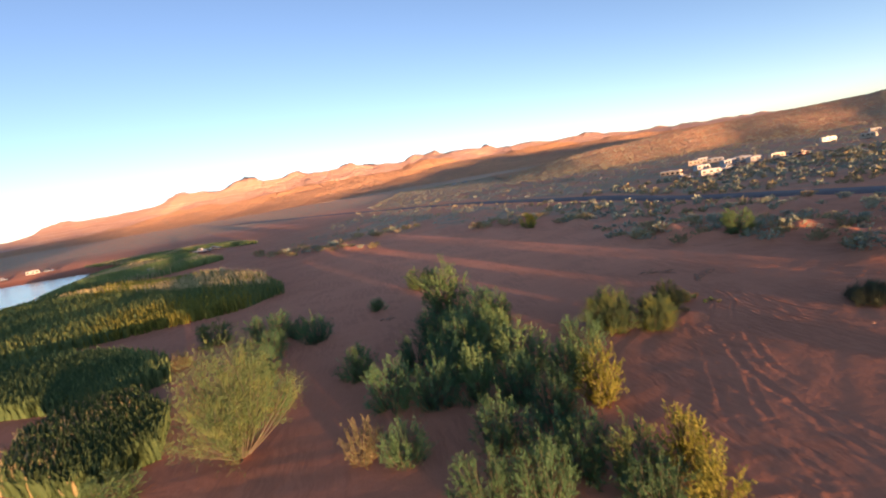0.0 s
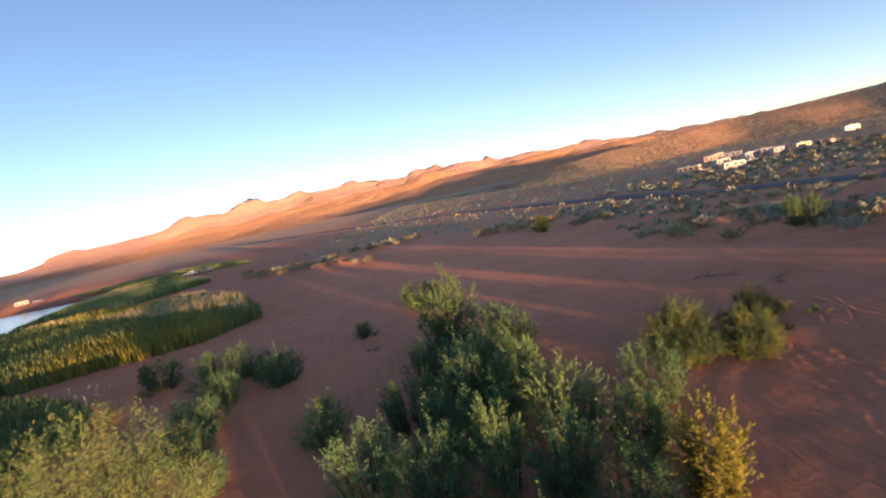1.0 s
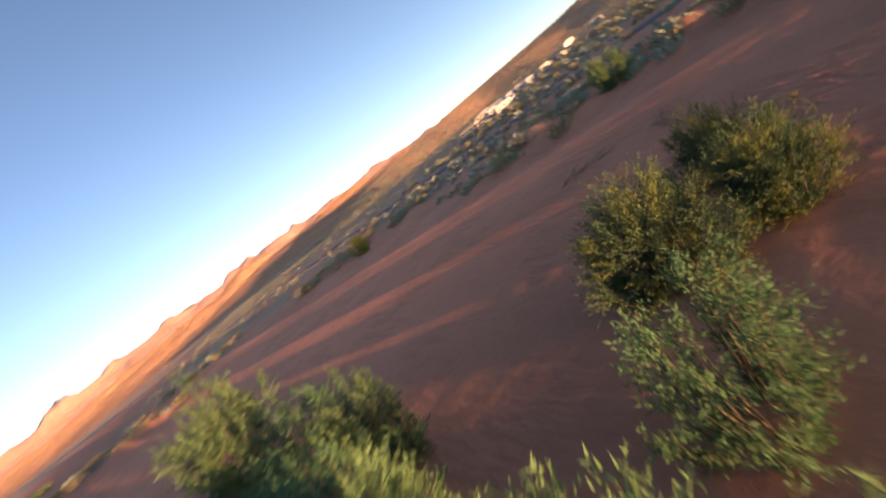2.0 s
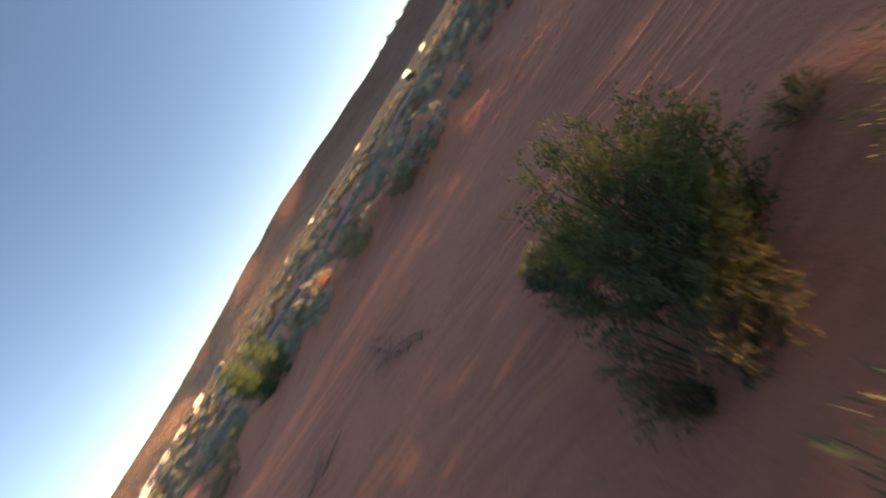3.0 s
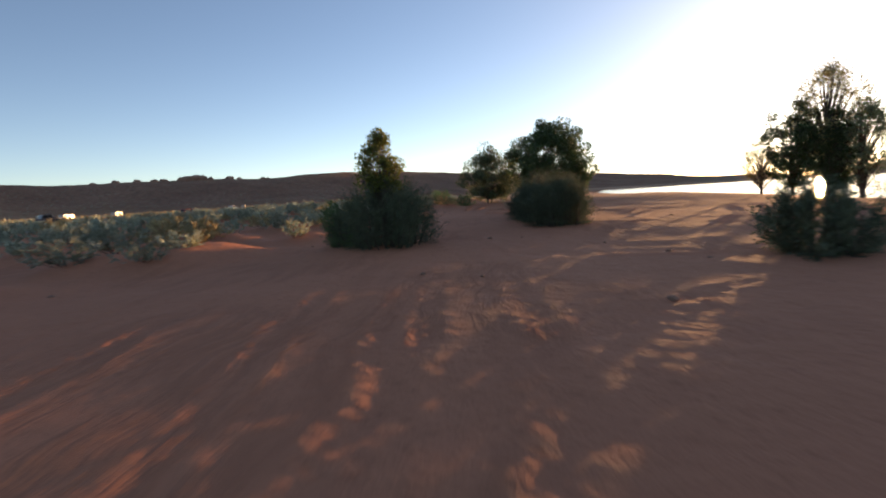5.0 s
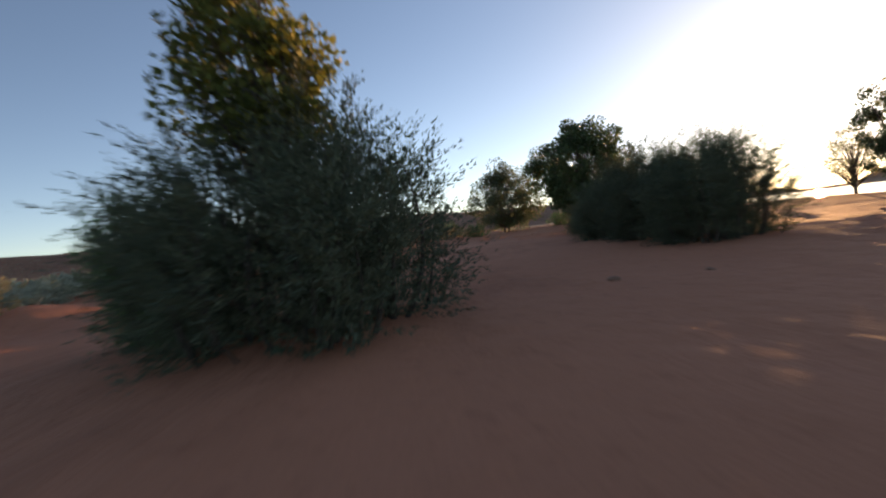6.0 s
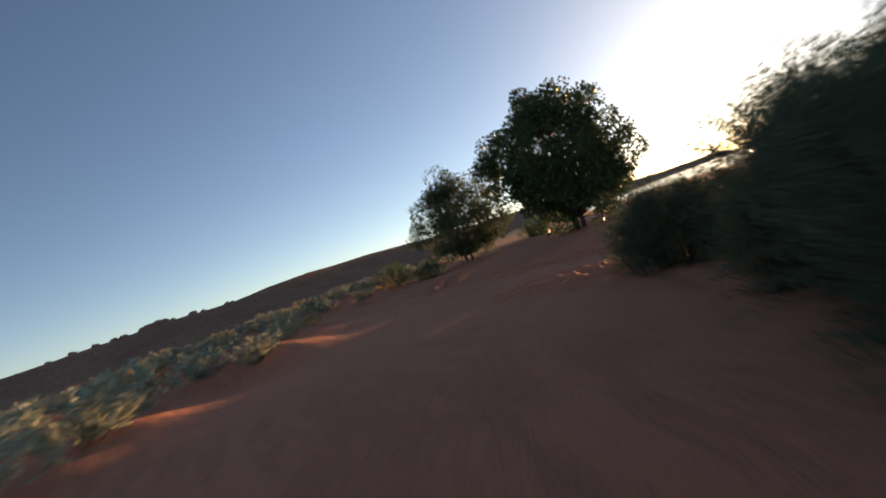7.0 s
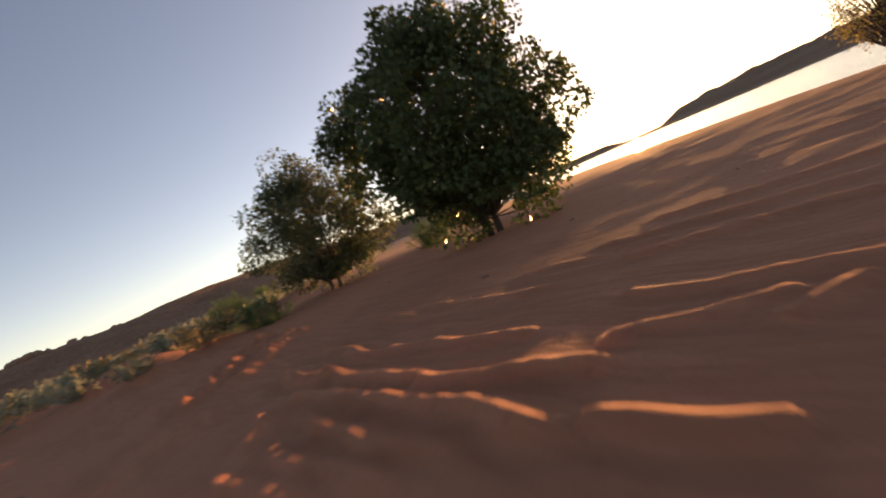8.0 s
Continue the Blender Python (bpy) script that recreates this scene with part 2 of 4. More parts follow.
DEAD_WOOD = bark_material("dead_wood", (0.20, 0.105, 0.065), (0.42, 0.25, 0.16))
WHITE_PAINT = plain_material("white_gelcoat", (0.44, 0.435, 0.42), 0.35)
TAN_PAINT = plain_material("tan_gelcoat", (0.55, 0.47, 0.36), 0.4)
GREY_PAINT = plain_material("grey_car_paint", (0.30, 0.31, 0.33), 0.3, 0.3)
DARK_PAINT = plain_material("dark_car_paint", (0.05, 0.055, 0.07), 0.3, 0.2)
RED_PAINT = plain_material("red_car_paint", (0.35, 0.05, 0.04), 0.3)
STRIPE = plain_material("brown_stripe", (0.16, 0.10, 0.07), 0.4)
TINTED = plain_material("tinted_glass", (0.02, 0.022, 0.025), 0.08, 0.0, 0.0)
RUBBER = plain_material("rubber", (0.025, 0.024, 0.023), 0.85)
STEEL = plain_material("dull_steel", (0.35, 0.34, 0.33), 0.45, 0.9)
STONE = bark_material("sandstone", (0.22, 0.11, 0.07), (0.38, 0.21, 0.14))


# ---- building helpers ----
def mesh(name, verts, faces, mats, smooth_shade=False, index=None):
    """A mesh from arrays; faces are rows of three or four corners, or a list of such arrays."""
    me = bpy.data.meshes.new(name)
    groups = faces if isinstance(faces, list) else [faces]
    groups = [np.asarray(g, np.int32) for g in groups if len(g)]
    loops = np.concatenate([g.ravel() for g in groups])
    sizes = np.concatenate([np.full(len(g), g.shape[1], np.int32) for g in groups])
    verts = np.asarray(verts, np.float32)
    me.vertices.add(len(verts))
    me.vertices.foreach_set("co", verts.ravel())
    me.loops.add(len(loops))
    me.loops.foreach_set("vertex_index", loops)
    me.polygons.add(len(sizes))
    me.polygons.foreach_set("loop_start", np.concatenate([[0], np.cumsum(sizes)[:-1]]).astype(np.int32))
    for m in mats if isinstance(mats, (list, tuple)) else [mats]:
        me.materials.append(m)
    if index is not None:
        me.polygons.foreach_set("material_index", np.asarray(index, np.int32))
    if smooth_shade:
        me.polygons.foreach_set("use_smooth", np.ones(len(sizes), bool))
    me.update(calc_edges=True)
    me.validate()
    return me


def part(name, me, parent, label=""):
    """A mesh object under a thing or a part."""
    ob = new(name, me)
    ob.parent = parent
    return tagged(ob, label)


def thing(name, at, label, category, group="", turn=0.0, size=1.0):
    ob = new(name)
    ob.matrix_world = pose(at[0], at[1], at[2], 0, 0, turn) @ Matrix.Scale(size, 4)
    ob.empty_display_size = 0.2
    return tagged(ob, label, category, group)


def box_bm(bm, x0, x1, y0, y1, z0, z1, bevel=0.0):
    made = bmesh.ops.create_cube(bm, size=1.0)["verts"]
    for v in made:
        v.co = ((x0 + x1) / 2 + v.co.x * (x1 - x0), (y0 + y1) / 2 + v.co.y * (y1 - y0), (z0 + z1) / 2 + v.co.z * (z1 - z0))
    if bevel:
        edges = list({e for v in made for e in v.link_edges})
        bmesh.ops.bevel(bm, geom=edges, offset=bevel, segments=2, affect="EDGES", profile=0.5)


def bm_part(name, bm, mat, parent, label="", smooth_shade=False):
    me = bpy.data.meshes.new(name)
    bm.to_mesh(me)
    bm.free()
    me.materials.append(mat)
    if smooth_shade:
        me.polygons.foreach_set("use_smooth", np.ones(len(me.polygons), bool))
    return part(name, me, parent, label)


def box_part(name, dims, mat, parent, bevel=0.0, label=""):
    bm = bmesh.new()
    box_bm(bm, *dims, bevel)
    return bm_part(name, bm, mat, parent, label)


def unit(v):
    return v / np.maximum(np.linalg.norm(v, axis=-1, keepdims=True), 1e-9)


def tubes(curves, radii, sides=5):
    """Tapered tubes along curves (n, k, 3) with radii (n, k): vertices and four-cornered faces."""
    n, k, _ = curves.shape
    along = unit(np.gradient(curves, axis=1))
    ref = np.where(np.abs(along[..., 2:]) > 0.9, np.array([1.0, 0, 0]), np.array([0, 0, 1.0]))
    u = unit(np.cross(along, ref))
    v = np.cross(along, u)
    a = np.linspace(0, 2 * math.pi, sides, endpoint=False)
    ring = u[:, :, None] * np.cos(a)[:, None] + v[:, :, None] * np.sin(a)[:, None]
    verts = curves[:, :, None] + ring * radii[:, :, None, None]
    i = np.arange(n * k * sides).reshape(n, k, sides)
    j = np.roll(i, -1, axis=2)
    faces = np.stack([i[:, :-1], j[:, :-1], j[:, 1:], i[:, 1:]], -1).reshape(-1, 4)
    return verts.reshape(-1, 3), faces


def leaves(rng, at, along, length, width, slim=False):
    """A leaf at each place, along a way: a lozenge, or a slim pointed blade."""
    n = len(at)
    along = unit(along)
    side = unit(np.cross(along, rng.normal(size=(n, 3))))
    length = (length * rng.uniform(0.6, 1.35, n))[:, None]
    width = (width * rng.uniform(0.6, 1.3, n))[:, None]
    if slim:
        verts = np.stack([at - side * width * 0.5, at + side * width * 0.5, at + along * length], 1)
        return verts.reshape(-1, 3), np.arange(3 * n).reshape(n, 3)
    lift = np.cross(along, side) * width * 0.25
    verts = np.stack([at, at + along * length * 0.45 + side * width * 0.5 + lift, at + along * length, at + along * length * 0.45 - side * width * 0.5 + lift], 1)
    return verts.reshape(-1, 3), np.arange(4 * n).reshape(n, 4)


def plant(seed, height, radius, stems, twigs, per_twig, leaf, thin, lean=1.0, low=0.0, shape=0.75, bare=1.0, spread=0.5, plume=1.0, ragged=0.55):
    """A many-stemmed shrub: curved stems from one foot, twigs along them and leaves along the twigs.
    Gives the wood and the leaves as pairs of vertices and faces."""
    rng = np.random.default_rng(seed)
    turn = rng.uniform(0, 2 * math.pi, stems)
    out = radius * np.sqrt(rng.uniform(0.03, 1, stems)) * rng.uniform(0.75, 1.12, stems)
    lobes = 1 + 0.18 * np.sin(3 * turn + rng.uniform(0, 6)) + 0.12 * np.sin(5 * turn + rng.uniform(0, 6))
    out = out * lobes
    top = height * (1 - shape * (out / radius / 1.25) ** 2).clip(0.22, 1) * rng.uniform(0.72, 1.08, stems)
    tip = np.stack([np.cos(turn) * out * lean, np.sin(turn) * out * lean, top], -1)
    foot = np.stack([np.cos(turn) * out * spread, np.sin(turn) * out * spread, np.full(stems, -0.08)], -1)
    bend = foot * 0.5 + tip * np.array([0.62, 0.62, 0.42]) + rng.normal(0, 0.06 * height, (stems, 3)) * [1, 1, 0.4]
    s = np.linspace(0, 1, 6)[None, :, None]
    curves = foot[:, None] * (1 - s) ** 2 + bend[:, None] * 2 * s * (1 - s) + tip[:, None] * s * s
    thick = 0.010 * height * rng.uniform(0.6, 1.3, (stems, 1)) * np.linspace(1, 0.2, 6)[None]
    some = max(3, int(stems * bare))
    wood = tubes(curves[:some], thick[:some], 4)
    n = stems * twigs
    of = np.repeat(np.arange(stems), twigs)
    at = rng.uniform(low, 1, n) ** 0.8
    s = at[:, None]
    start = foot[of] * (1 - s) ** 2 + bend[of] * 2 * s * (1 - s) + tip[of] * s * s
    away = unit(start * [1, 1, 0.25] + 1e-6)
    way = unit(away * 0.75 + rng.normal(0, 0.55, (n, 3)) + np.array([0, 0, 1.0]) * (0.35 + 0.6 * at[:, None]))
    reach = plume * height * rng.uniform(0.09, 0.24, n) * (0.75 + 0.15 * at)
    k = per_twig
    step = np.tile(np.linspace(0.12, 1.0, k), n)
    way_r, reach_r = np.repeat(way, k, 0), np.repeat(reach, k)
    where = np.repeat(start, k, 0) + way_r * (step * reach_r)[:, None] + rng.normal(0, 0.012 * height, (n * k, 3))
    where[:, 2] = np.maximum(where[:, 2], 0.02 + 0.03 * rng.random(n * k))
    heading = way_r * 0.8 + rng.normal(0, ragged, (n * k, 3)) + np.array([0, 0, 0.15])
    return wood, leaves(rng, where, heading, leaf, thin, slim=True)


def crown_tree(seed, height, spread, clumps, per_clump, leaf, trunk_share, clump_size, sparse=0.0, forks=1, cone=0.0):
    """A tree: tapered trunk, limbs to the clumps of an uneven crown, twigs and leaves."""
    rng = np.random.default_rng(seed)
    crown_low = height * trunk_share
    mid, half = (height + crown_low) / 2, (height - crown_low) / 2
    way = unit(rng.normal(size=(clumps, 3)))
    depth = rng.uniform(0.35, 1.0, clumps) ** 0.5
    lump = 1 + 0.16 * np.sin(4 * np.arctan2(way[:, 1], way[:, 0]) + rng.uniform(0, 6)) * np.cos(3 * way[:, 2] + rng.uniform(0, 6))
    centre = way * (depth * lump)[:, None] * [spread, spread, half] + [0, 0, mid]
    centre[:, :2] *= np.where(centre[:, 2:] > mid, 1 - 0.35 * ((centre[:, 2:] - mid) / half) ** 2, 1)
    centre[:, :2] *= 1 - cone * np.clip((centre[:, 2:] - crown_low) / (2 * half), 0, 1)
    s = np.linspace(0, 1, 8)[None, :, None]
    foot = rng.normal(0, 0.10 * forks * spread * 0.3, (forks, 3)) * [1, 1, 0] + [0, 0, -0.15]
    head = foot * 2.2 + rng.normal(0, 0.15 * spread, (forks, 3)) * [1, 1, 0] + [0, 0, height * 0.8]
    mid_trunk = (foot + head) / 2 + rng.normal(0, 0.06 * spread, (forks, 3)) * [1, 1, 0]
    trunk = foot[:, None] * (1 - s) ** 2 + mid_trunk[:, None] * 2 * s * (1 - s) + head[:, None] * s * s
    girth = height * 0.019 / math.sqrt(forks)
    wood_t = tubes(trunk, girth * np.linspace(1.25, 0.18, 8)[None] * np.ones((forks, 1)), 9)
    of = rng.integers(0, forks, clumps)
    leave = np.clip((centre[:, 2] / height - 0.25) * rng.uniform(0.75, 1.0, clumps), 0.12, 0.85)[:, None]
    a = foot[of] * (1 - leave) ** 2 + mid_trunk[of] * 2 * leave * (1 - leave) + head[of] * leave * leave
    b = (a + centre) / 2 + np.array([0, 0, 0.05]) * height * rng.uniform(-0.4, 1, (clumps, 1))
    s5 = np.linspace(0, 1, 5)[None, :, None]
    limbs = a[:, None] * (1 - s5) ** 2 + b[:, None] * 2 * s5 * (1 - s5) + centre[:, None] * s5 * s5
    wood_l = tubes(limbs, girth * 0.42 * np.linspace(1, 0.16, 5)[None] * rng.uniform(0.5, 1.0, (clumps, 1)), 5)
    n = clumps * per_clump
    own = np.repeat(np.arange(clumps), per_clump)
    size = clump_size * rng.uniform(0.6, 1.3, clumps)
    twig_way = unit(rng.normal(size=(n, 3)))
    where = centre[own] + twig_way * (size[own] * rng.uniform(0.15, 1, n) ** (0.45 + sparse))[:, None] * [1, 1, 0.8]
    heading = twig_way + rng.normal(0, 0.6, (n, 3)) + np.array([0, 0, -0.25])
    tw = clumps * 7
    own = np.repeat(np.arange(clumps), 7)
    ends = centre[own] + unit(rng.normal(size=(tw, 3))) * (size[own] * 0.95)[:, None]
    half_way = (centre[own] + ends) / 2 + rng.normal(0, 0.05, (tw, 3))
    twig = np.stack([centre[own], half_way, ends], 1)
    wood_w = tubes(twig, girth * np.array([[0.09, 0.06, 0.02]]) * np.ones((tw, 1)), 3)
    return wood_t, wood_l, wood_w, leaves(rng, where, heading, leaf, leaf * 0.8)


def join(*pairs):
    verts, faces, base = [], [], 0
    for v, f in pairs:
        verts.append(v)
        faces.append(f + base)
        base += len(v)
    return np.concatenate(verts), np.concatenate(faces)


# ---- the lie of the land ----
SHORE = [(-118, 197), (-181, 210), (-900, 420), (-1500, -600), (-600, -1300), (560, -900), (420, -330), (280, -196),
         (149, -100), (99, -68), (69, -49), (45, -24), (0, -45), (-70, -10), (-98, 60), (-104, 118), (-112, 145), (-121, 172)]
LAKE_Z = -1.9


def smooth(v, a, b):
    k = np.clip((v - a) / (b - a), 0, 1)
    return k * k * (3 - 2 * k)


def lake_distance(x, y):
    """Metres from the lake's edge, negative on the water."""
    best, inside = np.full(np.shape(x), 1e9), np.zeros(np.shape(x), bool)
    for (ax, ay), (bx, by) in zip(SHORE, SHORE[1:] + SHORE[:1]):
        ex, ey = bx - ax, by - ay
        k = np.clip(((x - ax) * ex + (y - ay) * ey) / (ex * ex + ey * ey), 0, 1)
        best = np.minimum(best, np.hypot(x - ax - k * ex, y - ay - k * ey))
        side = (ay > y) != (by > y)
        inside ^= side & (x < ax + (y - ay) / (ey if ey else 1e-9) * ex)
    return np.where(inside, -best, best)


def bell(x, y, cx, cy, s):
    return np.exp(-((x - cx) ** 2 + (y - cy) ** 2) / (2 * s * s))


def land_z(x, y):
    """The broad lie of the sand flat, with the beach falling to the lake."""
    x, y = np.asarray(x, float), np.asarray(y, float)
    z = 0.15 + 0.12 * bell(x, y, 45, 23, 13) + 0.15 * bell(x, y, 43.9, 27.5, 1.7) + 0.1 * bell(x, y, 47.2, 17.9, 2.6) + 0.35 * bell(x, y, 16.0, 33.9, 0.6) + 0.75 * bell(x, y, 92, -4, 24) + 0.15 * bell(x, y, 55.2, 16.3, 2.6) + 0.13 * bell(x, y, 60.3, 12.8, 1.6)
    z = z + 0.8 * smooth(0.55 * x + 0.83 * y, 35, 150)
    z = z + 0.06 * np.sin(x / 7.3 + 1.1) * np.sin(y / 9.1) + 0.015 * np.sin(x / 2.9 + y / 4.1)
    d = lake_distance(x, y) + 3 * np.sin(x / 11.0) * np.sin(y / 13.0)
    return np.where(d > 0, LAKE_Z + (z - LAKE_Z) * smooth(d, -4, 20), LAKE_Z - 0.3 - np.minimum(-d * 0.05, 3))


# Sage and rabbitbrush grow on the flat beyond the bare sand; each near one has gathered a hummock of sand.
def sage_cover(x, y):
    """How thickly scrub stands at a place, 0 to 1."""
    x, y = np.asarray(x, float), np.asarray(y, float)
    east = smooth(0.62 * (x - 43) + 0.785 * (y - 37.7), -4.2, 0.0) * smooth(x, 35, 40)
    north = smooth(y - (62 - 0.42 * (x - 20)) + 7 * np.sin(x / 9.0), 0, 6) * smooth(x, 20, 28)
    beyond = smooth(y - (112 - 0.25 * x) + 6 * np.sin(x / 13.0), 0, 14) * smooth(x, -60, -20)
    cover = np.maximum(np.maximum(east, north), beyond)
    clearing = np.sin(x / 4.3 + 1.7 * np.sin(y / 6.1)) * np.sin(y / 3.7 + 1.3 * np.sin(x / 5.2))
    cover = cover * smooth(np.abs(road_offset(x, y)), 3.5, 6.0) * (1 - 0.85 * smooth(clearing, 0.1, 0.45))
    return cover * smooth(lake_distance(x, y), 15, 60)


ROAD_LINE = [(260, -60), (150, 14), (96, 44), (64, 62), (46, 96), (40, 120), (10, 190), (-60, 300), (-200, 480)]


def road_offset(x, y):
    best = np.full(np.shape(x), 1e9)
    for (ax, ay), (bx, by) in zip(ROAD_LINE, ROAD_LINE[1:]):
        ex, ey = bx - ax, by - ay
        k = np.clip(((x - ax) * ex + (y - ay) * ey) / (ex * ex + ey * ey), 0, 1)
        best = np.minimum(best, np.hypot(x - ax - k * ex, y - ay - k * ey))
    return best


rng = np.random.default_rng(7)
tries = np.stack([rng.uniform(24, 130, 9000), rng.uniform(0, 140, 9000)], -1)
keep = rng.random(9000) < sage_cover(tries[:, 0], tries[:, 1]) * 0.55
spots = []
for p in tries[keep]:
    gap = 1.8 if p[0] + p[1] < 120 else 2.2
    if all((p[0] - q[0]) ** 2 + (p[1] - q[1]) ** 2 > gap * gap for q in spots):
        spots.append(p)
spots = np.array(spots)
reach = np.minimum(np.hypot(spots[:, 0] - 45, spots[:, 1] - 28), np.hypot(spots[:, 0] - 62, spots[:, 1] - 10))
spots = spots[np.argsort(reach)]
SAGE_NEAR, SAGE_MID = spots[:290], spots[290:1500]

mounds = np.random.default_rng(23)
TUFTS = np.concatenate([np.stack([mounds.normal(cx, sx, k), mounds.normal(cy, sy, k)], -1) for cx, cy, sx, sy, k in
                        [(-14, 104, 1.2, 1, 4), (-24, 110, 3, 2, 12), (-30, 118, 5, 3, 16), (-42, 128, 3, 2, 6), (24, 90, 1.5, 1.5, 10), (-12, 128, 6, 3, 12),
                         (12, 104, 5, 3, 14), (30, 64, 4, 2.5, 22), (38, 53, 3, 2.5, 16), (36, 43, 1.8, 2.5, 12)]])

TRACKS = [  # gentle arcs that vehicles have driven: start, end, sideways bow, gauge
    ((19.4, 38.5), (21.0, 29.0), 0.8, 1.3), ((20.2, 38.5), (21.6, 28.0), 1.0, 1.2), ((21.3, 39.0), (24.5, 25.0), 1.2, 1.4),
    ((17.5, 36.5), (13.0, 15.0), 1.2, 1.4), ((19.5, 36.0), (15.0, 14.0), 2.0, 1.3), ((16.0, 30.0), (10.0, 12.0), 1.0, 1.5),
    ((26.6, 38.7), (32.1, 17.7), 1.5, 1.5), ((29.1, 36.7), (33.6, 19.7), -1.0, 1.3), ((27.6, 34.7), (30.1, 23.7), 0.6, 1.6),
    ((30.1, 41.7), (35.1, 23.7), 1.4, 1.5), ((24.1, 36.7), (47.1, 23.2), 1.5, 1.5), ((29.1, 33.2), (53.1, 18.7), -1.2, 1.4),
    ((32.1, 38.7), (37.1, 35.2), 0.3, 1.3), ((27.1, 39.7), (43.1, 30.7), 0.8, 1.4), ((36.1, 25.7), (57.1, 12.7), 1.0, 1.5),
    ((66.6, 11.8), (71.4, 8.2), 0.2, 0.9), ((70.8, 1.5), (50.8, 0.5), 1.2, 1.5), ((56.4, 15.9), (48.8, -1.5), 0.7, 1.5), ((39.1, 17.7), (49.1, 1.7), 1.0, 1.5),
    ((35.6, 20.2), (43.1, 5.7), 1.0, 1.5),
]

# Thin crests of sand pushed up by wheels: start, end, height. Their slope towards the low sun is the gentler one.
BEND_CRESTS = [
    ((64.8, 9.7), (62.3, 10.0), 0.09), ((62.4, 10.0), (59.6, 9.8), 0.08), ((64.6, 10.5), (62.2, 10.65), 0.12), ((62.6, 10.6), (60.2, 10.8), 0.13), ((60.3, 10.8), (58.4, 10.6), 0.12),
    ((62.5, 11.0), (60.5, 11.22), 0.12), ((60.7, 11.2), (58.2, 11.3), 0.125), ((58.3, 11.3), (57.3, 11.2), 0.11), ((61.6, 11.45), (60.4, 11.68), 0.085, 0.12, 0.1, 0.08), ((60.6, 11.66), (58.9, 11.58), 0.085, 0.12, 0.1, 0.08),
    ((60.9, 11.94), (59.0, 11.98), 0.075, 0.12, 0.1, 0.08), ((60.9, 12.3), (59.5, 12.34), 0.07, 0.12, 0.1, 0.08), ((62.5, 11.45), (61.3, 12.1), 0.10, 0.12, 0.1, 0.08), ((58.8, 10.25), (57.6, 9.65), 0.08), ((57.7, 10.15), (57.3, 9.5), 0.08),
    ((63.6, 8.2), (60.2, 8.6), 0.055), ((59.3, 9.2), (57.0, 9.2), 0.065), ((60.1, 7.8), (57.2, 7.3), 0.06), ((64.6, 8.4), (62.7, 8.8), 0.06), ((61.0, 7.0), (57.6, 6.4), 0.06),
    ((60.6, 6.0), (57.4, 5.2), 0.06), ((62.0, 7.6), (59.6, 7.2), 0.05),
]
# Two wheel tracks meet here; the tyres have left them lumpy (start, end, height, width, taper, lumpiness).
FORK_CRESTS = [((65.7 + 0.1 * k, 11.9 - 0.42 * k), (72.6 - 1.4 * k, 7.9 + 0.05 * k), 0.15 - 0.012 * k, 0.14, 0.1, 0.3) for k in (0, 0.5, 2, 2.5)]
FORK_CRESTS += [((54.75 + 0.21 * k, 15.7 - 0.1 * (k % 3)), (54.6 + 0.235 * k, 13.0 + 0.35 * (k % 2)), 0.075 + 0.02 * (k % 3), 0.10, 0.2, 0.10) for k in range(12)]
FORK_CRESTS += [((54.5 + 0.3 * k, 14.1 + 0.45 * (k % 2)), (54.95 + 0.3 * k, 13.85 + 0.45 * (k % 2)), 0.10, 0.10, 0.3, 0.1) for k in range(4)]
TURN_CRESTS = [((33.9, 36.6), (32.3, 40.4), 0.05), ((34.5, 37.2), (33.6, 43.6), 0.05)]
TREAD_CRESTS = [((19.4 + 0.27 * k, 31.2 + 0.5 * (k % 3)), (19.2 + 0.29 * k, 34.7 + 0.3 * (k % 2)), 0.016 + 0.007 * (k % 3)) for k in range(10)]
TREAD_CRESTS += [((19.2 + 0.29 * k, 34.4 + 0.4 * (k % 2)), (19.9 + 0.26 * k, 37.6 + 0.6 * (k % 3)), 0.016 + 0.006 * (k % 4)) for k in range(9)]
TREAD_CRESTS += [((18.2 + 0.25 * k, 28.6 + 0.4 * (k % 2)), (18.1 + 0.27 * k, 31.4 + 0.5 * (k % 3)), 0.018) for k in range(8)]
PLAIN_CRESTS = [
    ((30.7, 31.2), (29.6, 34.4), 0.05), ((32.2, 35.2), (31.0, 36.6), 0.06), ((39.8, 37.8), (38.0, 38.3), 0.07), ((36.2, 21.0), (37.7, 23.8), 0.05), ((43.0, 18.0), (40.0, 21.6), 0.05),
    ((46.4, 23.2), (42.6, 24.9), 0.03), ((50.0, 8.4), (46.0, 14.0), 0.05), ((53.0, 6.0), (48.4, 11.8), 0.05), ((31.6, 33.6), (30.2, 37.6), 0.05), ((44.6, 14.6), (42.4, 18.8), 0.05),
]


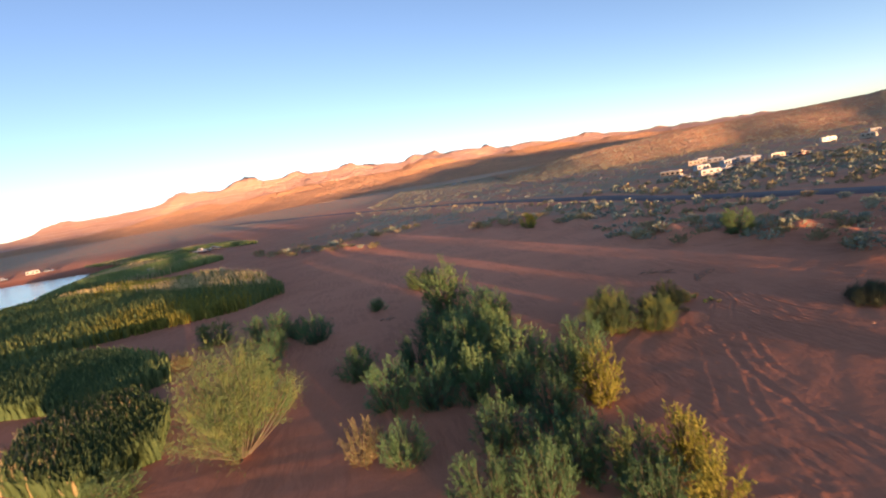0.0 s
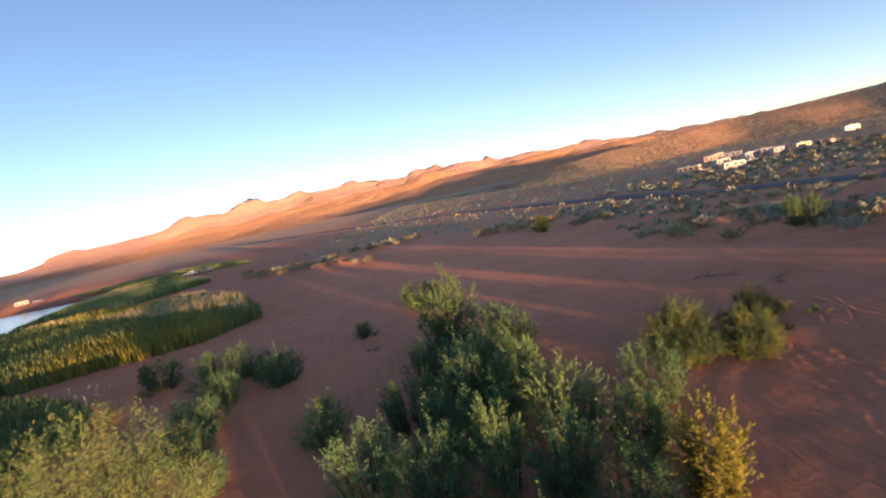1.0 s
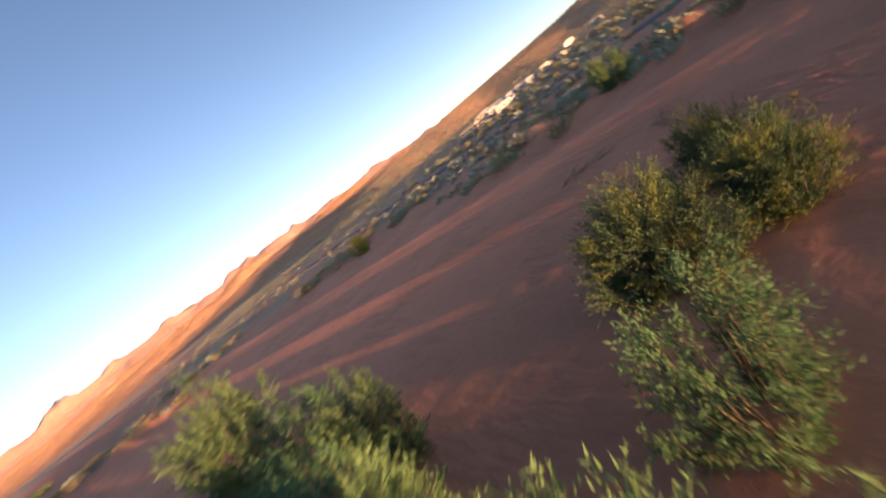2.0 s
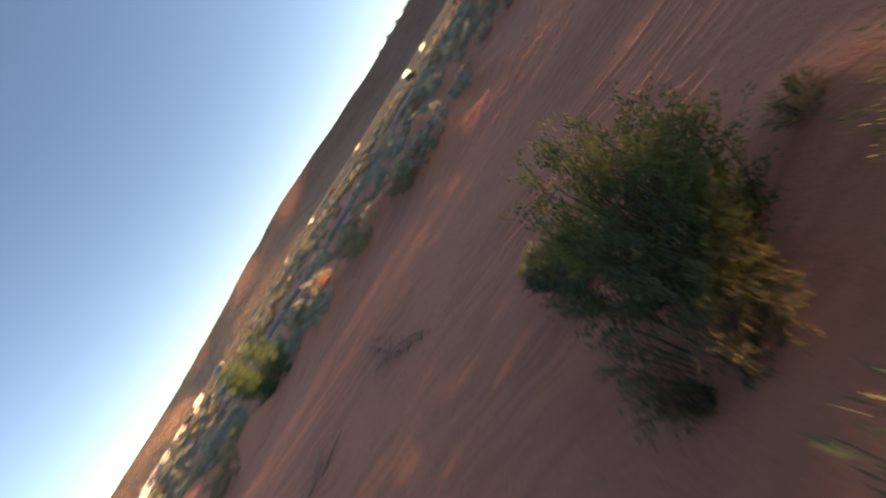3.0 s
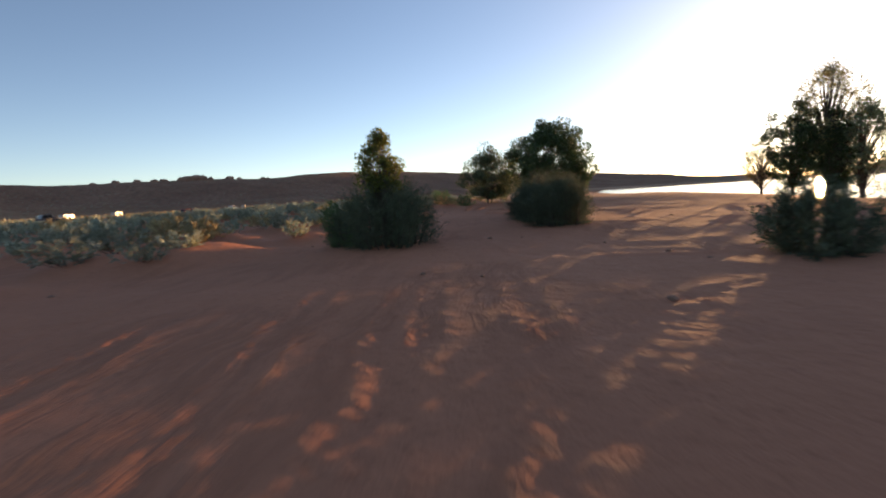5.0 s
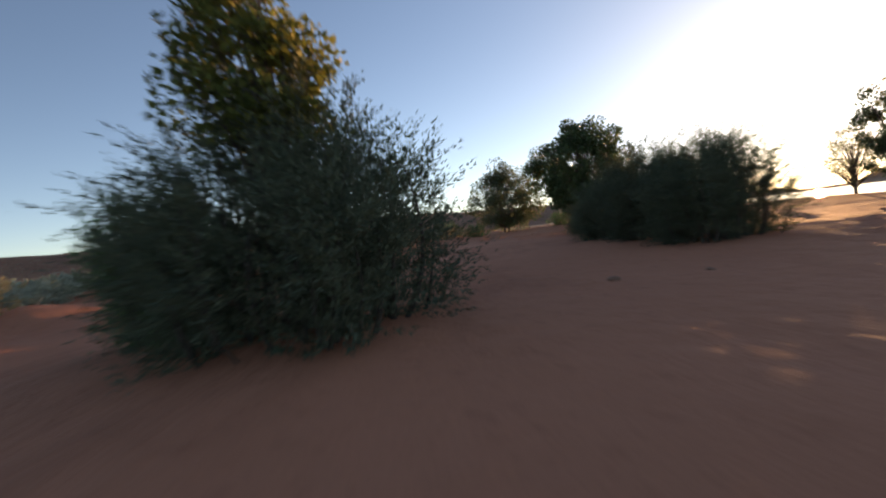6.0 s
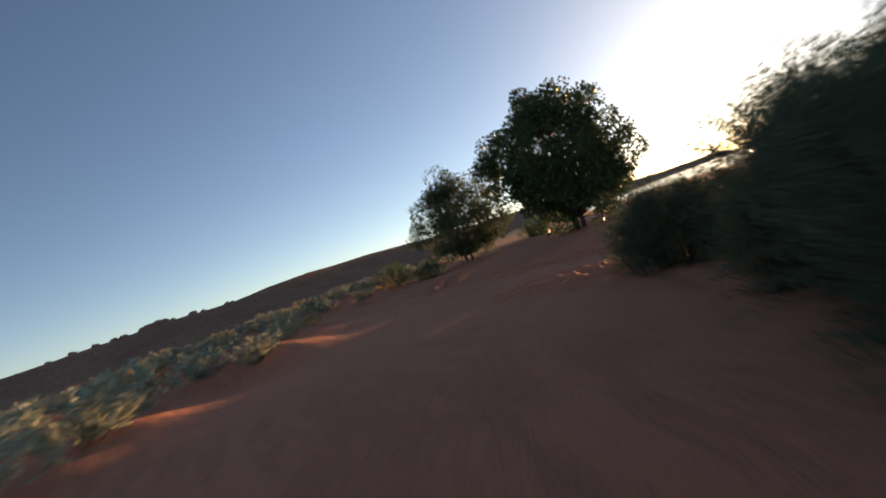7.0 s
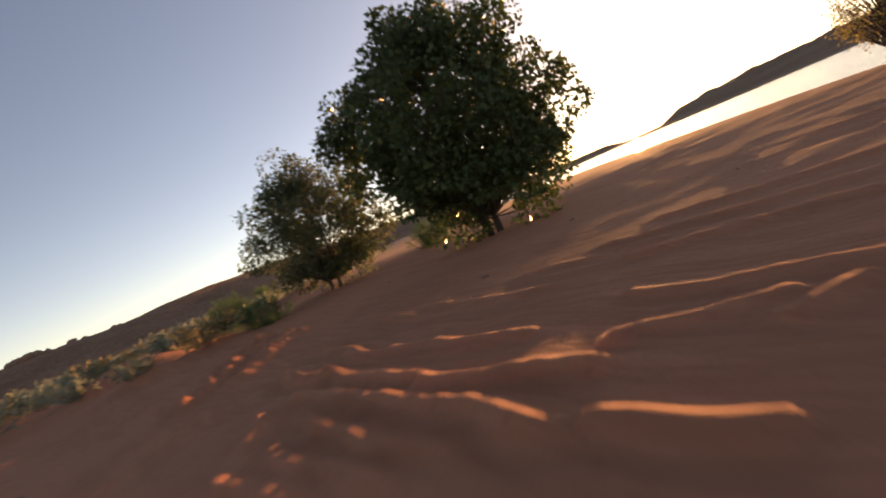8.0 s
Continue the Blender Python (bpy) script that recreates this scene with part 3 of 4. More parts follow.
def carve(x, y):
    """Ruts with thrown-up edges along the tracks, footprints and ripples in the loose sand."""
    z = np.zeros(np.shape(x))
    for k, ((ax, ay), (bx, by), bow, gauge) in enumerate(TRACKS):
        ex, ey = bx - ax, by - ay
        span = math.hypot(ex, ey)
        s = ((x - ax) * ex + (y - ay) * ey) / span / span
        off = ((x - ax) * ey - (y - ay) * ex) / span - bow * 4 * s * (1 - s) - 0.10 * np.sin(s * span * 0.9 + k) - 0.03 * np.sin(s * span * 3.1 + 2 * k)
        on = smooth(s, -0.02, 0.06) * smooth(-s, -1.02, -0.92) * (0.65 + 0.35 * np.sin(s * span * 0.6 + 2 * k))
        for wheel in (-gauge / 2, gauge / 2):
            d = np.abs(off - wheel)
            rut = -0.028 * np.exp(-(d / 0.10) ** 2) + 0.030 * np.exp(-((d - 0.20) / 0.05) ** 2) * (0.75 + 0.45 * np.sin(s * span * 2.3 + 3 * k))
            z = z + rut * on
    for k, ((ax, ay), (bx, by), tall, *form) in enumerate(BEND_CRESTS + FORK_CRESTS + TURN_CRESTS + PLAIN_CRESTS + TREAD_CRESTS):
        wide, taper, lumpy = form or ((0.17, 0.1, 0.06) if tall > 0.045 else (0.10, 0.1, 0.12))
        ex, ey = bx - ax, by - ay
        span = math.hypot(ex, ey)
        near = (x > min(ax, bx) - 0.9) & (x < max(ax, bx) + 0.9) & (y > min(ay, by) - 0.9) & (y < max(ay, by) + 0.9)
        px, py = x[near], y[near]
        s = ((px - ax) * ex + (py - ay) * ey) / span / span
        sunward = 1 if ey * toward.x - ex * toward.y > 0 else -1
        off = sunward * ((px - ax) * ey - (py - ay) * ex) / span - 0.07 * np.sin(s * span * 1.7 + k) - 0.03 * np.sin(s * span * 5.3 + 2 * k)
        on = smooth(s, -0.02, taper) * smooth(-s, -1.02, taper - 1) * (0.88 + lumpy * (0.6 * np.sin(s * span * 3.7 + 2 * k) + np.sin(s * span * 17.0 + k + 2 * np.sin(s * span * 5.0))))
        z[near] += on * tall * (np.exp(-(off / np.where(off > 0, wide, 0.45 * wide)) ** 2) - 0.25 * np.exp(-((off + 0.22) / 0.10) ** 2))
    return z


def hummocks(x, y):
    z = np.zeros(np.shape(x))
    for n, (sx, sy) in enumerate(np.concatenate([spots[:420], TUFTS])):
        near = (np.abs(x - sx) < 3.5) & (np.abs(y - sy) < 3.5)
        if near.any():
            size = 0.75 + 0.35 * math.sin(n * 1.7)
            z[near] += (0.46 if n < 420 else 0.75) * size * bell(x[near], y[near], sx + 0.4, sy - 0.65, 0.85 * size + 0.2)
    return z


def growing_axis(spans, far):
    """Grid lines: even within each span (low, high, step), ever wider outside."""
    inner = np.concatenate([np.arange(a, b - step / 2, step) for a, b, step in spans])
    out, gap = [], spans[0][2]
    while sum(out) < far:
        gap *= 1.13
        out.append(gap)
    tail = np.cumsum(out)
    return np.concatenate([inner[0] - tail[::-1], inner, inner[-1] + tail])


def build_ground():
    gx = growing_axis([(11, 18, 0.2), (18, 22.6, 0.045), (22.6, 54.3, 0.19), (54.3, 61, 0.06), (61, 66, 0.11), (66, 78, 0.15)], 4700)
    gy = growing_axis([(-1, 4.5, 0.2), (4.5, 10.4, 0.06), (10.4, 12.6, 0.032), (12.6, 16, 0.055), (16, 30, 0.19), (30, 42, 0.13)], 4700)
    x, y = np.meshgrid(gx, gy)
    z = land_z(x, y)
    near = (x > -30) & (x < 130) & (y > -30) & (y < 120)
    fine = np.zeros_like(z)
    xs, ys = x[near], y[near]
    dry = smooth(lake_distance(xs, ys), 2, 10)
    fine[near] = (carve(xs, ys) + 0.006 * np.sin(xs * 1.9 + 2 * np.sin(ys * 0.7)) * np.sin(ys * 1.3 + 1.5 * np.sin(xs * 0.9))) * dry + hummocks(xs, ys)
    lumps = np.array([noise.noise((a * 0.35, b * 0.35, 0.0)) + 0.5 * noise.noise((a * 1.1, b * 1.1, 4.0)) for a, b in zip(xs, ys)])
    fine[near] += 0.008 * lumps * dry
    z = z + fine
    rows, cols = z.shape
    i = np.arange(rows * cols).reshape(rows, cols)
    faces = np.stack([i[:-1, :-1], i[:-1, 1:], i[1:, 1:], i[1:, :-1]], -1).reshape(-1, 4)
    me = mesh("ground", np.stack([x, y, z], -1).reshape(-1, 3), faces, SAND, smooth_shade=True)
    far = np.maximum(sage_cover(x, y), smooth(np.hypot(x - 30, y - 30), 250, 400)) * smooth(np.hypot(x - 50, y - 25), 30, 90)
    # Damp at the water's edge; the 0.32 darkening fades out 100 m from it.
    for name, values in (("scrub", far), ("damp_edge_band", np.maximum(smooth(-lake_distance(x, y), -7, 1), 0.32 * smooth(-lake_distance(x, y), -100, -62)))):
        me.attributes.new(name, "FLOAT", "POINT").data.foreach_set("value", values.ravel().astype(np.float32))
    return tagged(new("ground", me), "rippled red desert sand, rutted by tyres", "ground", kind="structure")


build_ground()

# The lake.
a = np.linspace(0, 2 * math.pi, 96, endpoint=False)
rim = np.stack([np.cos(a) * 4600, np.sin(a) * 4600, np.full(96, LAKE_Z)], -1)
rim = np.concatenate([[[0, 0, LAKE_Z]], rim])
fan = np.stack([np.zeros(96, int), 1 + np.arange(96), 1 + np.roll(np.arange(96), -1)], -1)
tagged(new("water", mesh("water", rim, fan, WATER)), "calm reservoir water mirroring the evening sky", "lake", kind="structure")


def road_strip():
    pts = np.array(ROAD_LINE, float)
    dense = np.concatenate([np.linspace(p, q, 24, endpoint=False) for p, q in zip(pts, pts[1:])])
    for _ in range(10):
        dense[1:-1] = (dense[:-2] + 2 * dense[1:-1] + dense[2:]) / 4
    side = unit(np.gradient(dense, axis=0))[:, ::-1] * [1, -1]
    rows = [dense + side * w for w in (-2.9, -2.7, 0, 2.7, 2.9)]
    lift = (-0.1, 0.14, 0.19, 0.14, -0.1)
    verts = np.stack([np.concatenate([r, (land_z(r[:, 0], r[:, 1]) + h)[:, None]], 1) for r, h in zip(rows, lift)], 1)
    k = len(dense)
    i = np.arange(k * 5).reshape(k, 5)
    faces = np.stack([i[:-1, :-1], i[:-1, 1:], i[1:, 1:], i[1:, :-1]], -1).reshape(-1, 4)
    tagged(new("road", mesh("road", verts.reshape(-1, 3), faces, ASPHALT)), "narrow dark asphalt road crossing the sage flat", "road", kind="structure")


road_strip()


# Hills and mountains: rings of land round the flat, each a strip that climbs to its skyline.
def skyline(stops, az):
    a, e = np.array(stops).T
    return np.interp(az, a, e)


def range_strip(name, label, mat, stops, near, crest, back, base, rough, detail, seed, step=0.25, power=1.6, stretch=()):
    """stops: bearing in degrees and the height of the crest in degrees; near, crest, back: metres from the flat's middle."""
    az = np.arange(stops[0][0], stops[-1][0] + step, step)
    rad = np.concatenate([np.linspace(near, crest, 26), np.linspace(crest, back, 7)[1:]])
    el = skyline(stops, az)
    reach = 1 + sum(gain * smooth(az, a, b) for gain, a, b in stretch) + 0 * az
    verts = []
    for j, r in enumerate(rad):
        k = (r - near) / (crest - near) if r <= crest else 1 - 0.5 * (r - crest) / (back - crest)
        for bearing, e, longer in zip(az, el, reach):
            b = radians(bearing)
            wob = noise.fractal((math.sin(b) * r * detail, math.cos(b) * r * detail, seed), 1.0, 2.1, 7)
            ridge = abs(noise.fractal((math.sin(b) * r * detail * 0.5, math.cos(b) * r * detail * 0.5, seed + 9), 0.9, 2.2, 5))
            rise = math.tan(radians(e)) * crest * longer
            h = rise * max(k, 0) ** power
            h = base + h * (1 + rough * (wob - 0.6 * ridge) * (0.25 + 0.75 * (1 - k) if r < crest else 1)) + 0.03 * rise * wob
            rr = r * longer * (1 + 0.05 * noise.noise((b * 9, seed, j * 0.1)))
            verts.append((30 + math.sin(b) * rr, 25 + math.cos(b) * rr, h if k > 0 else base - 4))
    n, m = len(rad), len(az)
    i = np.arange(n * m).reshape(n, m)
    faces = np.stack([i[:-1, :-1], i[1:, :-1], i[1:, 1:], i[:-1, 1:]], -1).reshape(-1, 4)
    return tagged(new(name, mesh(name, verts, faces, mat, smooth_shade=True)), label, "hill", kind="structure")


range_strip("mountain_range", "far banded red rock mountains lit by the low sun", ROCK,
            [(-75, 0.7), (-55, 1.1), (-46, 0.6), (-40, 1.0), (-36.3, 1.75), (-33, 1.85), (-29, 2.1), (-24.3, 2.95), (-22, 2.85), (-18.3, 3.05), (-16, 2.9), (-13.6, 3.15),
             (-9.7, 3.1), (-4, 2.75), (1.6, 2.85), (9, 2.35), (15.6, 1.9), (26, 1.2), (40, 0.6)], 2300, 3700, 4600, 0, 0.42, 0.0034, 3.0)
range_strip("foothill", "bare orange foothills below the mountains", BENCH,
            [(-60, 0.3), (-44, 0.2), (-36, 0.5), (-26, 1.2), (-14, 1.75), (-8, 1.95), (0, 2.0), (8, 1.75), (16, 1.5), (26, 1.0), (36, 0.6)], 900, 1900, 2600, 0, 0.4, 0.005, 11.0)
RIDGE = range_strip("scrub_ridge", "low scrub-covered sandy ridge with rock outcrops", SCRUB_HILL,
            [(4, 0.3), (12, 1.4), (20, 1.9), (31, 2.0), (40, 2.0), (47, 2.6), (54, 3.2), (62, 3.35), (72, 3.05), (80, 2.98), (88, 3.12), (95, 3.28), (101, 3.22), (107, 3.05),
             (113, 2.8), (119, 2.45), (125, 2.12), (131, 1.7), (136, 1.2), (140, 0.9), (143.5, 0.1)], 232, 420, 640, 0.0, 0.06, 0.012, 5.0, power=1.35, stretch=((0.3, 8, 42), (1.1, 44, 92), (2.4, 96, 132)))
range_strip("far_shore", "dark hills along the far lake shore", FAR_SHORE,
            [(132, 0.2), (135.5, 0.8), (137, 0.95), (141, 0.85), (144, 0.6), (149, 0.6), (151, 0.15), (154.5, 0.2), (156.5, 1.1), (160, 1.45), (163, 1.7), (167, 2.05), (169.5, 2.25), (173, 1.9),
             (190, 1.4), (215, 1.0), (240, 1.2), (265, 0.9), (285, 0.5)], 1330, 2100, 2700, -2.2, 0.25, 0.006, 21.0)


# ---- shrubs and trees ----
def shrub_meshes(seed, kind):
    """Wood and leaf meshes of one shrub of about 2.4 m, by its kind."""
    forms = {
        "tamarisk": (2.4, 1.15, 46, 16, 15, 0.085, 0.033, CLUSTER_GREEN),
        "tamarisk_near": (2.4, 1.15, 64, 22, 21, 0.080, 0.031, TAMARISK),
        "tamarisk_fine": (2.4, 1.02, 90, 30, 42, 0.055, 0.016, TAMARISK),
        "tamarisk_tip": (2.4, 1.15, 40, 13, 14, 0.110, 0.042, CLUSTER_TIP),
        "tamarisk_big": (2.4, 1.15, 84, 22, 44, 0.060, 0.016, TAMARISK_TIP),
        "yellow": (2.5, 0.95, 30, 13, 15, 0.125, 0.050, YELLOW_LEAF),
        "yellow_near": (2.5, 1.05, 50, 24, 30, 0.062, 0.024, TIPPED_YELLOW),
        "pale": (2.5, 1.25, 42, 13, 15, 0.130, 0.036, PALE_LEAF),
        "grey": (2.0, 1.2, 34, 12, 12, 0.110, 0.036, GREY_LEAF),
        "green": (2.3, 1.1, 40, 15, 16, 0.100, 0.036, PALE_LEAF),
    }
    height, radius, stems, twigs, per, leaf, thin, mat = forms[kind]
    wood, leaf_set = plant(seed, height, radius, stems, twigs, per, leaf, thin, plume=1.4 if per > 40 else 1.15, ragged=0.32 if per > 20 else 0.5, shape=0.6 if kind == "tamarisk_fine" else 0.75, spread=0.85 if kind == "tamarisk_fine" else 0.5)
    return mesh("woody_base", *wood, BARK), mesh("foliage", *leaf_set, mat)


SHRUB_CACHE = {}


def shrub(kind, x, y, width, height, label, seed=0, name="shrub", group=""):
    if (kind, seed) not in SHRUB_CACHE:
        SHRUB_CACHE[kind, seed] = shrub_meshes(seed + 31, kind)
    wood, foliage = SHRUB_CACHE[kind, seed]
    ob = new(name)
    turn = radians((x * 37.0 + y * 91.0) % 360)
    ob.matrix_world = Matrix.LocRotScale((x, y, float(land_z(x, y)) - 0.02), Euler((0, 0, turn)), (width / 2.5, width / 2.5, height / 2.4))
    tagged(ob, label, "shrub", group)
    part("woody_base", wood, ob)
    part("foliage", foliage, ob)
    return ob


DARK = "dense dark grey-green tamarisk shrub on red sand"
GREEN = "dense green willow shrub in a thicket on sand"
TIPPED = "green tamarisk shrub with yellow sunlit tips"
GOLD = "yellowing feathery shrub catching the evening sun"
PALE = "pale green feathery willow shrub on sand"
GREY = "dry grey-green half-bare shrub on sand"
for x, y, w, h, kind, seed in [
    (-0.7, 44.2, 4.6, 4.6, "pale", 0), (1.9, 39.6, 4.6, 3.4, "tamarisk", 0), (-1.8, 38.1, 3.1, 2.7, "tamarisk", 1), (-2.8, 32.6, 3.1, 2.7, "tamarisk", 0),
    (-0.1, 32.4, 3.5, 3.1, "tamarisk", 1), (-4.2, 27.7, 3.2, 2.9, "tamarisk", 0), (-1.7, 26.7, 3.0, 2.8, "tamarisk", 1), (0.6, 26.4, 2.3, 3.3, "green", 0),
    (-6.9, 33.0, 2.9, 2.3, "green", 0), (-5.3, 22.4, 2.2, 2.4, "grey", 0), (-3.2, 21.5, 2.4, 2.0, "tamarisk", 1), (3.6, 29.1, 3.2, 3.0, "pale", 0),
    (1.6, 36.0, 3.4, 3.0, "tamarisk", 0), (0.9, 29.6, 2.6, 2.5, "tamarisk", 1), (10.7, 34.2, 3.3, 2.7, "tamarisk_big", 0), (13.2, 32.8, 2.7, 2.2, "tamarisk_big", 1), (6.6, 23.9, 2.6, 3.0, "yellow", 0),
    (4.0, 22.8, 2.8, 2.6, "tamarisk", 0), (1.1, 21.2, 2.4, 2.7, "tamarisk", 1), (0.0, 17.6, 2.5, 2.2, "tamarisk", 0), (2.2, 17.3, 2.6, 2.4, "tamarisk", 1),
    (4.1, 18.5, 2.5, 2.6, "tamarisk", 0), (5.6, 17.3, 2.2, 2.6, "tamarisk_tip", 0), (7.6, 17.4, 2.3, 2.7, "yellow", 0), (7.4, 15.1, 2.2, 2.4, "yellow", 0),
    (5.7, 15.4, 2.8, 2.3, "tamarisk", 1), (5.4, 26.4, 2.8, 2.7, "green", 0), (3.0, 20.0, 2.4, 2.3, "tamarisk", 0), (0.0, 35.0, 3.2, 3.0, "tamarisk", 1), (2.4, 32.6, 3.0, 3.2, "green", 0),
    (-0.9, 29.4, 3.0, 2.8, "tamarisk", 0), (2.6, 25.6, 2.8, 2.8, "tamarisk", 1), (3.2, 38.2, 2.8, 2.8, "pale", 0), (7.6, 30.2, 2.8, 2.8, "tamarisk", 0),
    (-12.3, 43.5, 3.2, 2.4, "tamarisk", 1), (-17.3, 46.5, 4.6, 2.8, "tamarisk", 0), (-23.3, 48.5, 4.0, 2.3, "tamarisk_tip", 0),
    (-24.0, 42.6, 2.4, 1.7, "grey", 0), (-15.6, 41.6, 3.0, 2.2, "tamarisk", 1), (-15.2, 37.4, 3.2, 2.4, "tamarisk", 0), (-14.3, 33.9, 3.0, 2.2, "tamarisk", 1),
    (-11.8, 30.8, 2.4, 1.6, "tamarisk", 0), (-14.6, 46.0, 2.6, 1.9, "tamarisk", 0), (15.4, 35.8, 2.5, 2.1, "yellow_near", 1), (14.4, 36.3, 1.8, 1.4, "grey", 0), (17.2, 37.2, 1.3, 0.9, "tamarisk_near", 0), (-7.7, 51.1, 2.0, 1.4, "green", 0),
    (-3.3, 58.3, 4.0, 2.2, "pale", 0), (-17.3, 22.4, 3.2, 1.5, "green", 0),
    (26.1, 30.7, 2.5, 1.3, "tamarisk_fine", 0), (34.8, 20.4, 2.5, 1.5, "tamarisk_near", 1), (43.5, 26.9, 3.0, 1.9, "tamarisk_fine", 0),
    # (50.5, 15.9) is added behind the row to block sun streaks on the sand.
    (45.2, 18.9, 2.8, 1.8, "tamarisk_fine", 1), (47.2, 18.0, 2.8, 2.0, "tamarisk_fine", 0), (49.4, 17.1, 2.5, 1.6, "tamarisk_fine", 1), (51.2, 14.6, 2.7, 1.7, "tamarisk_fine", 1), (50.5, 15.9, 2.0, 1.5, "tamarisk_fine", 0), (53.4, 14.4, 1.9, 1.1, "tamarisk_fine", 1),
    (33.6, 57.0, 4.2, 3.2, "green", 0), (16.3, 92.8, 3.8, 2.8, "yellow", 0), (103.8, -3.5, 2.4, 2.0, "green", 0),
    (75.8, 6.6, 2.0, 1.2, "tamarisk", 0), (44.5, 27.9, 1.7, 1.5, "green", 0), (15.8, 34.1, 0.7, 0.45, "grey", 0), (18.9, 36.4, 0.5, 0.3, "green", 0), (18.3, 36.1, 0.4, 0.3, "green", 0), (18.6, 38.0, 0.6, 0.35, "grey", 0),
    (18.2, 37.5, 0.5, 0.3, "green", 0), (19.1, 35.7, 0.45, 0.3, "grey", 0), (76.5, -3.0, 2.6, 1.4, "tamarisk", 1), (83.5, 5.5, 2.4, 1.8, "tamarisk", 0),
]:
    text = {"tamarisk": GREEN, "tamarisk_near": DARK, "tamarisk_fine": DARK, "tamarisk_big": TIPPED, "tamarisk_tip": "green willow shrub with yellow tips", "yellow": GOLD, "yellow_near": GOLD, "pale": PALE, "grey": GREY, "green": "bushy fresh green willow shrub"}[kind]
    shrub(kind, x, y, w, h, text, seed)


def tree(x, y, seed, height, spread, clumps, per_clump, leaf, share, clump_size, mat, label, name="tree", sparse=0.0, forks=1, cone=0.0):
    wood_t, wood_l, wood_w, leaf_set = crown_tree(seed, height, spread, clumps, per_clump, leaf, share, clump_size, sparse, forks, cone)
    ob = thing(name, (x, y, float(land_z(x, y))), label, "tree")
    part("trunk", mesh("trunk", *wood_t, BARK, smooth_shade=True), ob)
    part("branchwork", mesh("branchwork", *join(wood_l, wood_w), BARK), ob)
    part("crown", mesh("crown", *leaf_set, mat), ob)
    return ob


tree(68.6, 0.6, 33, 7.8, 3.85, 200, 200, 0.17, 0.05, 0.75, COTTONWOOD, "large round dark green cottonwood tree on sand", "cottonwood_tree", forks=2)
tree(77.7, 2.1, 4, 6.0, 3.2, 150, 150, 0.14, 0.03, 0.7, OLIVE_LEAF, "rounded olive green tree beside a larger cottonwood", "olive_tree", forks=2)
tree(43.45, 27.0, 5, 3.6, 0.85, 80, 60, 0.08, 0.36, 0.24, SAPLING_LEAF, "slim cottonwood sapling rising from a tamarisk shrub", "sapling", cone=0.75)
tree(57.1, -17.8, 7, 8.4, 2.4, 110, 130, 0.17, 0.05, 0.6, COTTONWOOD, "dense dark tree by the lake", "shore_tree")
tree(55.6, -20.4, 8, 12.0, 3.4, 170, 48, 0.15, 0.20, 0.75, STRAW_LEAF, "tall sparse pale tree against the sunset", "shore_tree", sparse=0.3)
tree(54.6, -19.4, 18, 8.0, 1.7, 90, 120, 0.17, 0.05, 0.55, COTTONWOOD, "dense dark young tree by the lake", "shore_tree")
tree(52.7, -20.6, 9, 9.0, 2.4, 100, 90, 0.15, 0.10, 0.6, OLIVE_LEAF, "leafy tree by the lake with the sun behind", "shore_tree")
tree(47.0, -23.5, 10, 7.6, 2.0, 80, 100, 0.15, 0.06, 0.6, OLIVE_LEAF, "bushy tree by the lake shore", "shore_tree")
tree(60.2, -18.2, 11, 5.4, 1.9, 110, 34, 0.11, 0.16, 0.7, STRAW_LEAF, "sparse feathery tree on the lake bank", "shore_tree", sparse=0.3)
ob = thing("willow_tree", (-12.0, 24.8, float(land_z(-12.0, 24.8))), "wide pale yellow-green tree with fine bare branches", "tree")
fan_wood, fan_leaves = plant(77, 5.8, 3.1, 90, 36, 14, 0.13, 0.030, low=0.3, shape=0.7, spread=0.06)
part("branchwork", mesh("branchwork", *fan_wood, BARK), ob)
part("crown", mesh("crown", *fan_leaves, WILLOW_LEAF), ob)


# ---- sage and rabbitbrush ----
def sage_meshes(seed, mat):
    wood, leaf_set = plant(seed, 0.85, 0.72, 26, 8, 8, 0.095, 0.044, lean=1.0, low=0.1, shape=0.6, bare=0.3, spread=0.25)
    return mesh("woody_base", *wood, BARK), mesh("foliage", *leaf_set, mat)


SAGES = [sage_meshes(60 + k, mat) for k, mat in enumerate((SAGE, SAGE, SAGE_STRAW))]
rng = np.random.default_rng(17)
for n, (x, y) in enumerate(np.concatenate([SAGE_NEAR, TUFTS])):
    straw = rng.random() < (0.2 if n < len(SAGE_NEAR) else 0.55)
    wood, foliage = SAGES[2] if straw else SAGES[n % 2]
    ob = new("rabbitbrush" if straw else "sagebrush")
    size, tall = rng.uniform(0.75, 1.45) * (1.0 if n < len(SAGE_NEAR) else 1.3), rng.uniform(0.8, 1.2)
    ob.matrix_world = Matrix.LocRotScale((x, y, float(land_z(x, y)) + 0.30), Euler((0, 0, rng.uniform(0, 6.28))), (size * 1.25, size * 1.25, size * tall * 0.8))
    tagged(ob, "straw-coloured rabbitbrush on a sand hummock" if straw else "grey-green sagebrush dome on a sand hummock", "shrub", "desert scrub")
    part("woody_base", wood, ob)
    part("foliage", foliage, ob)


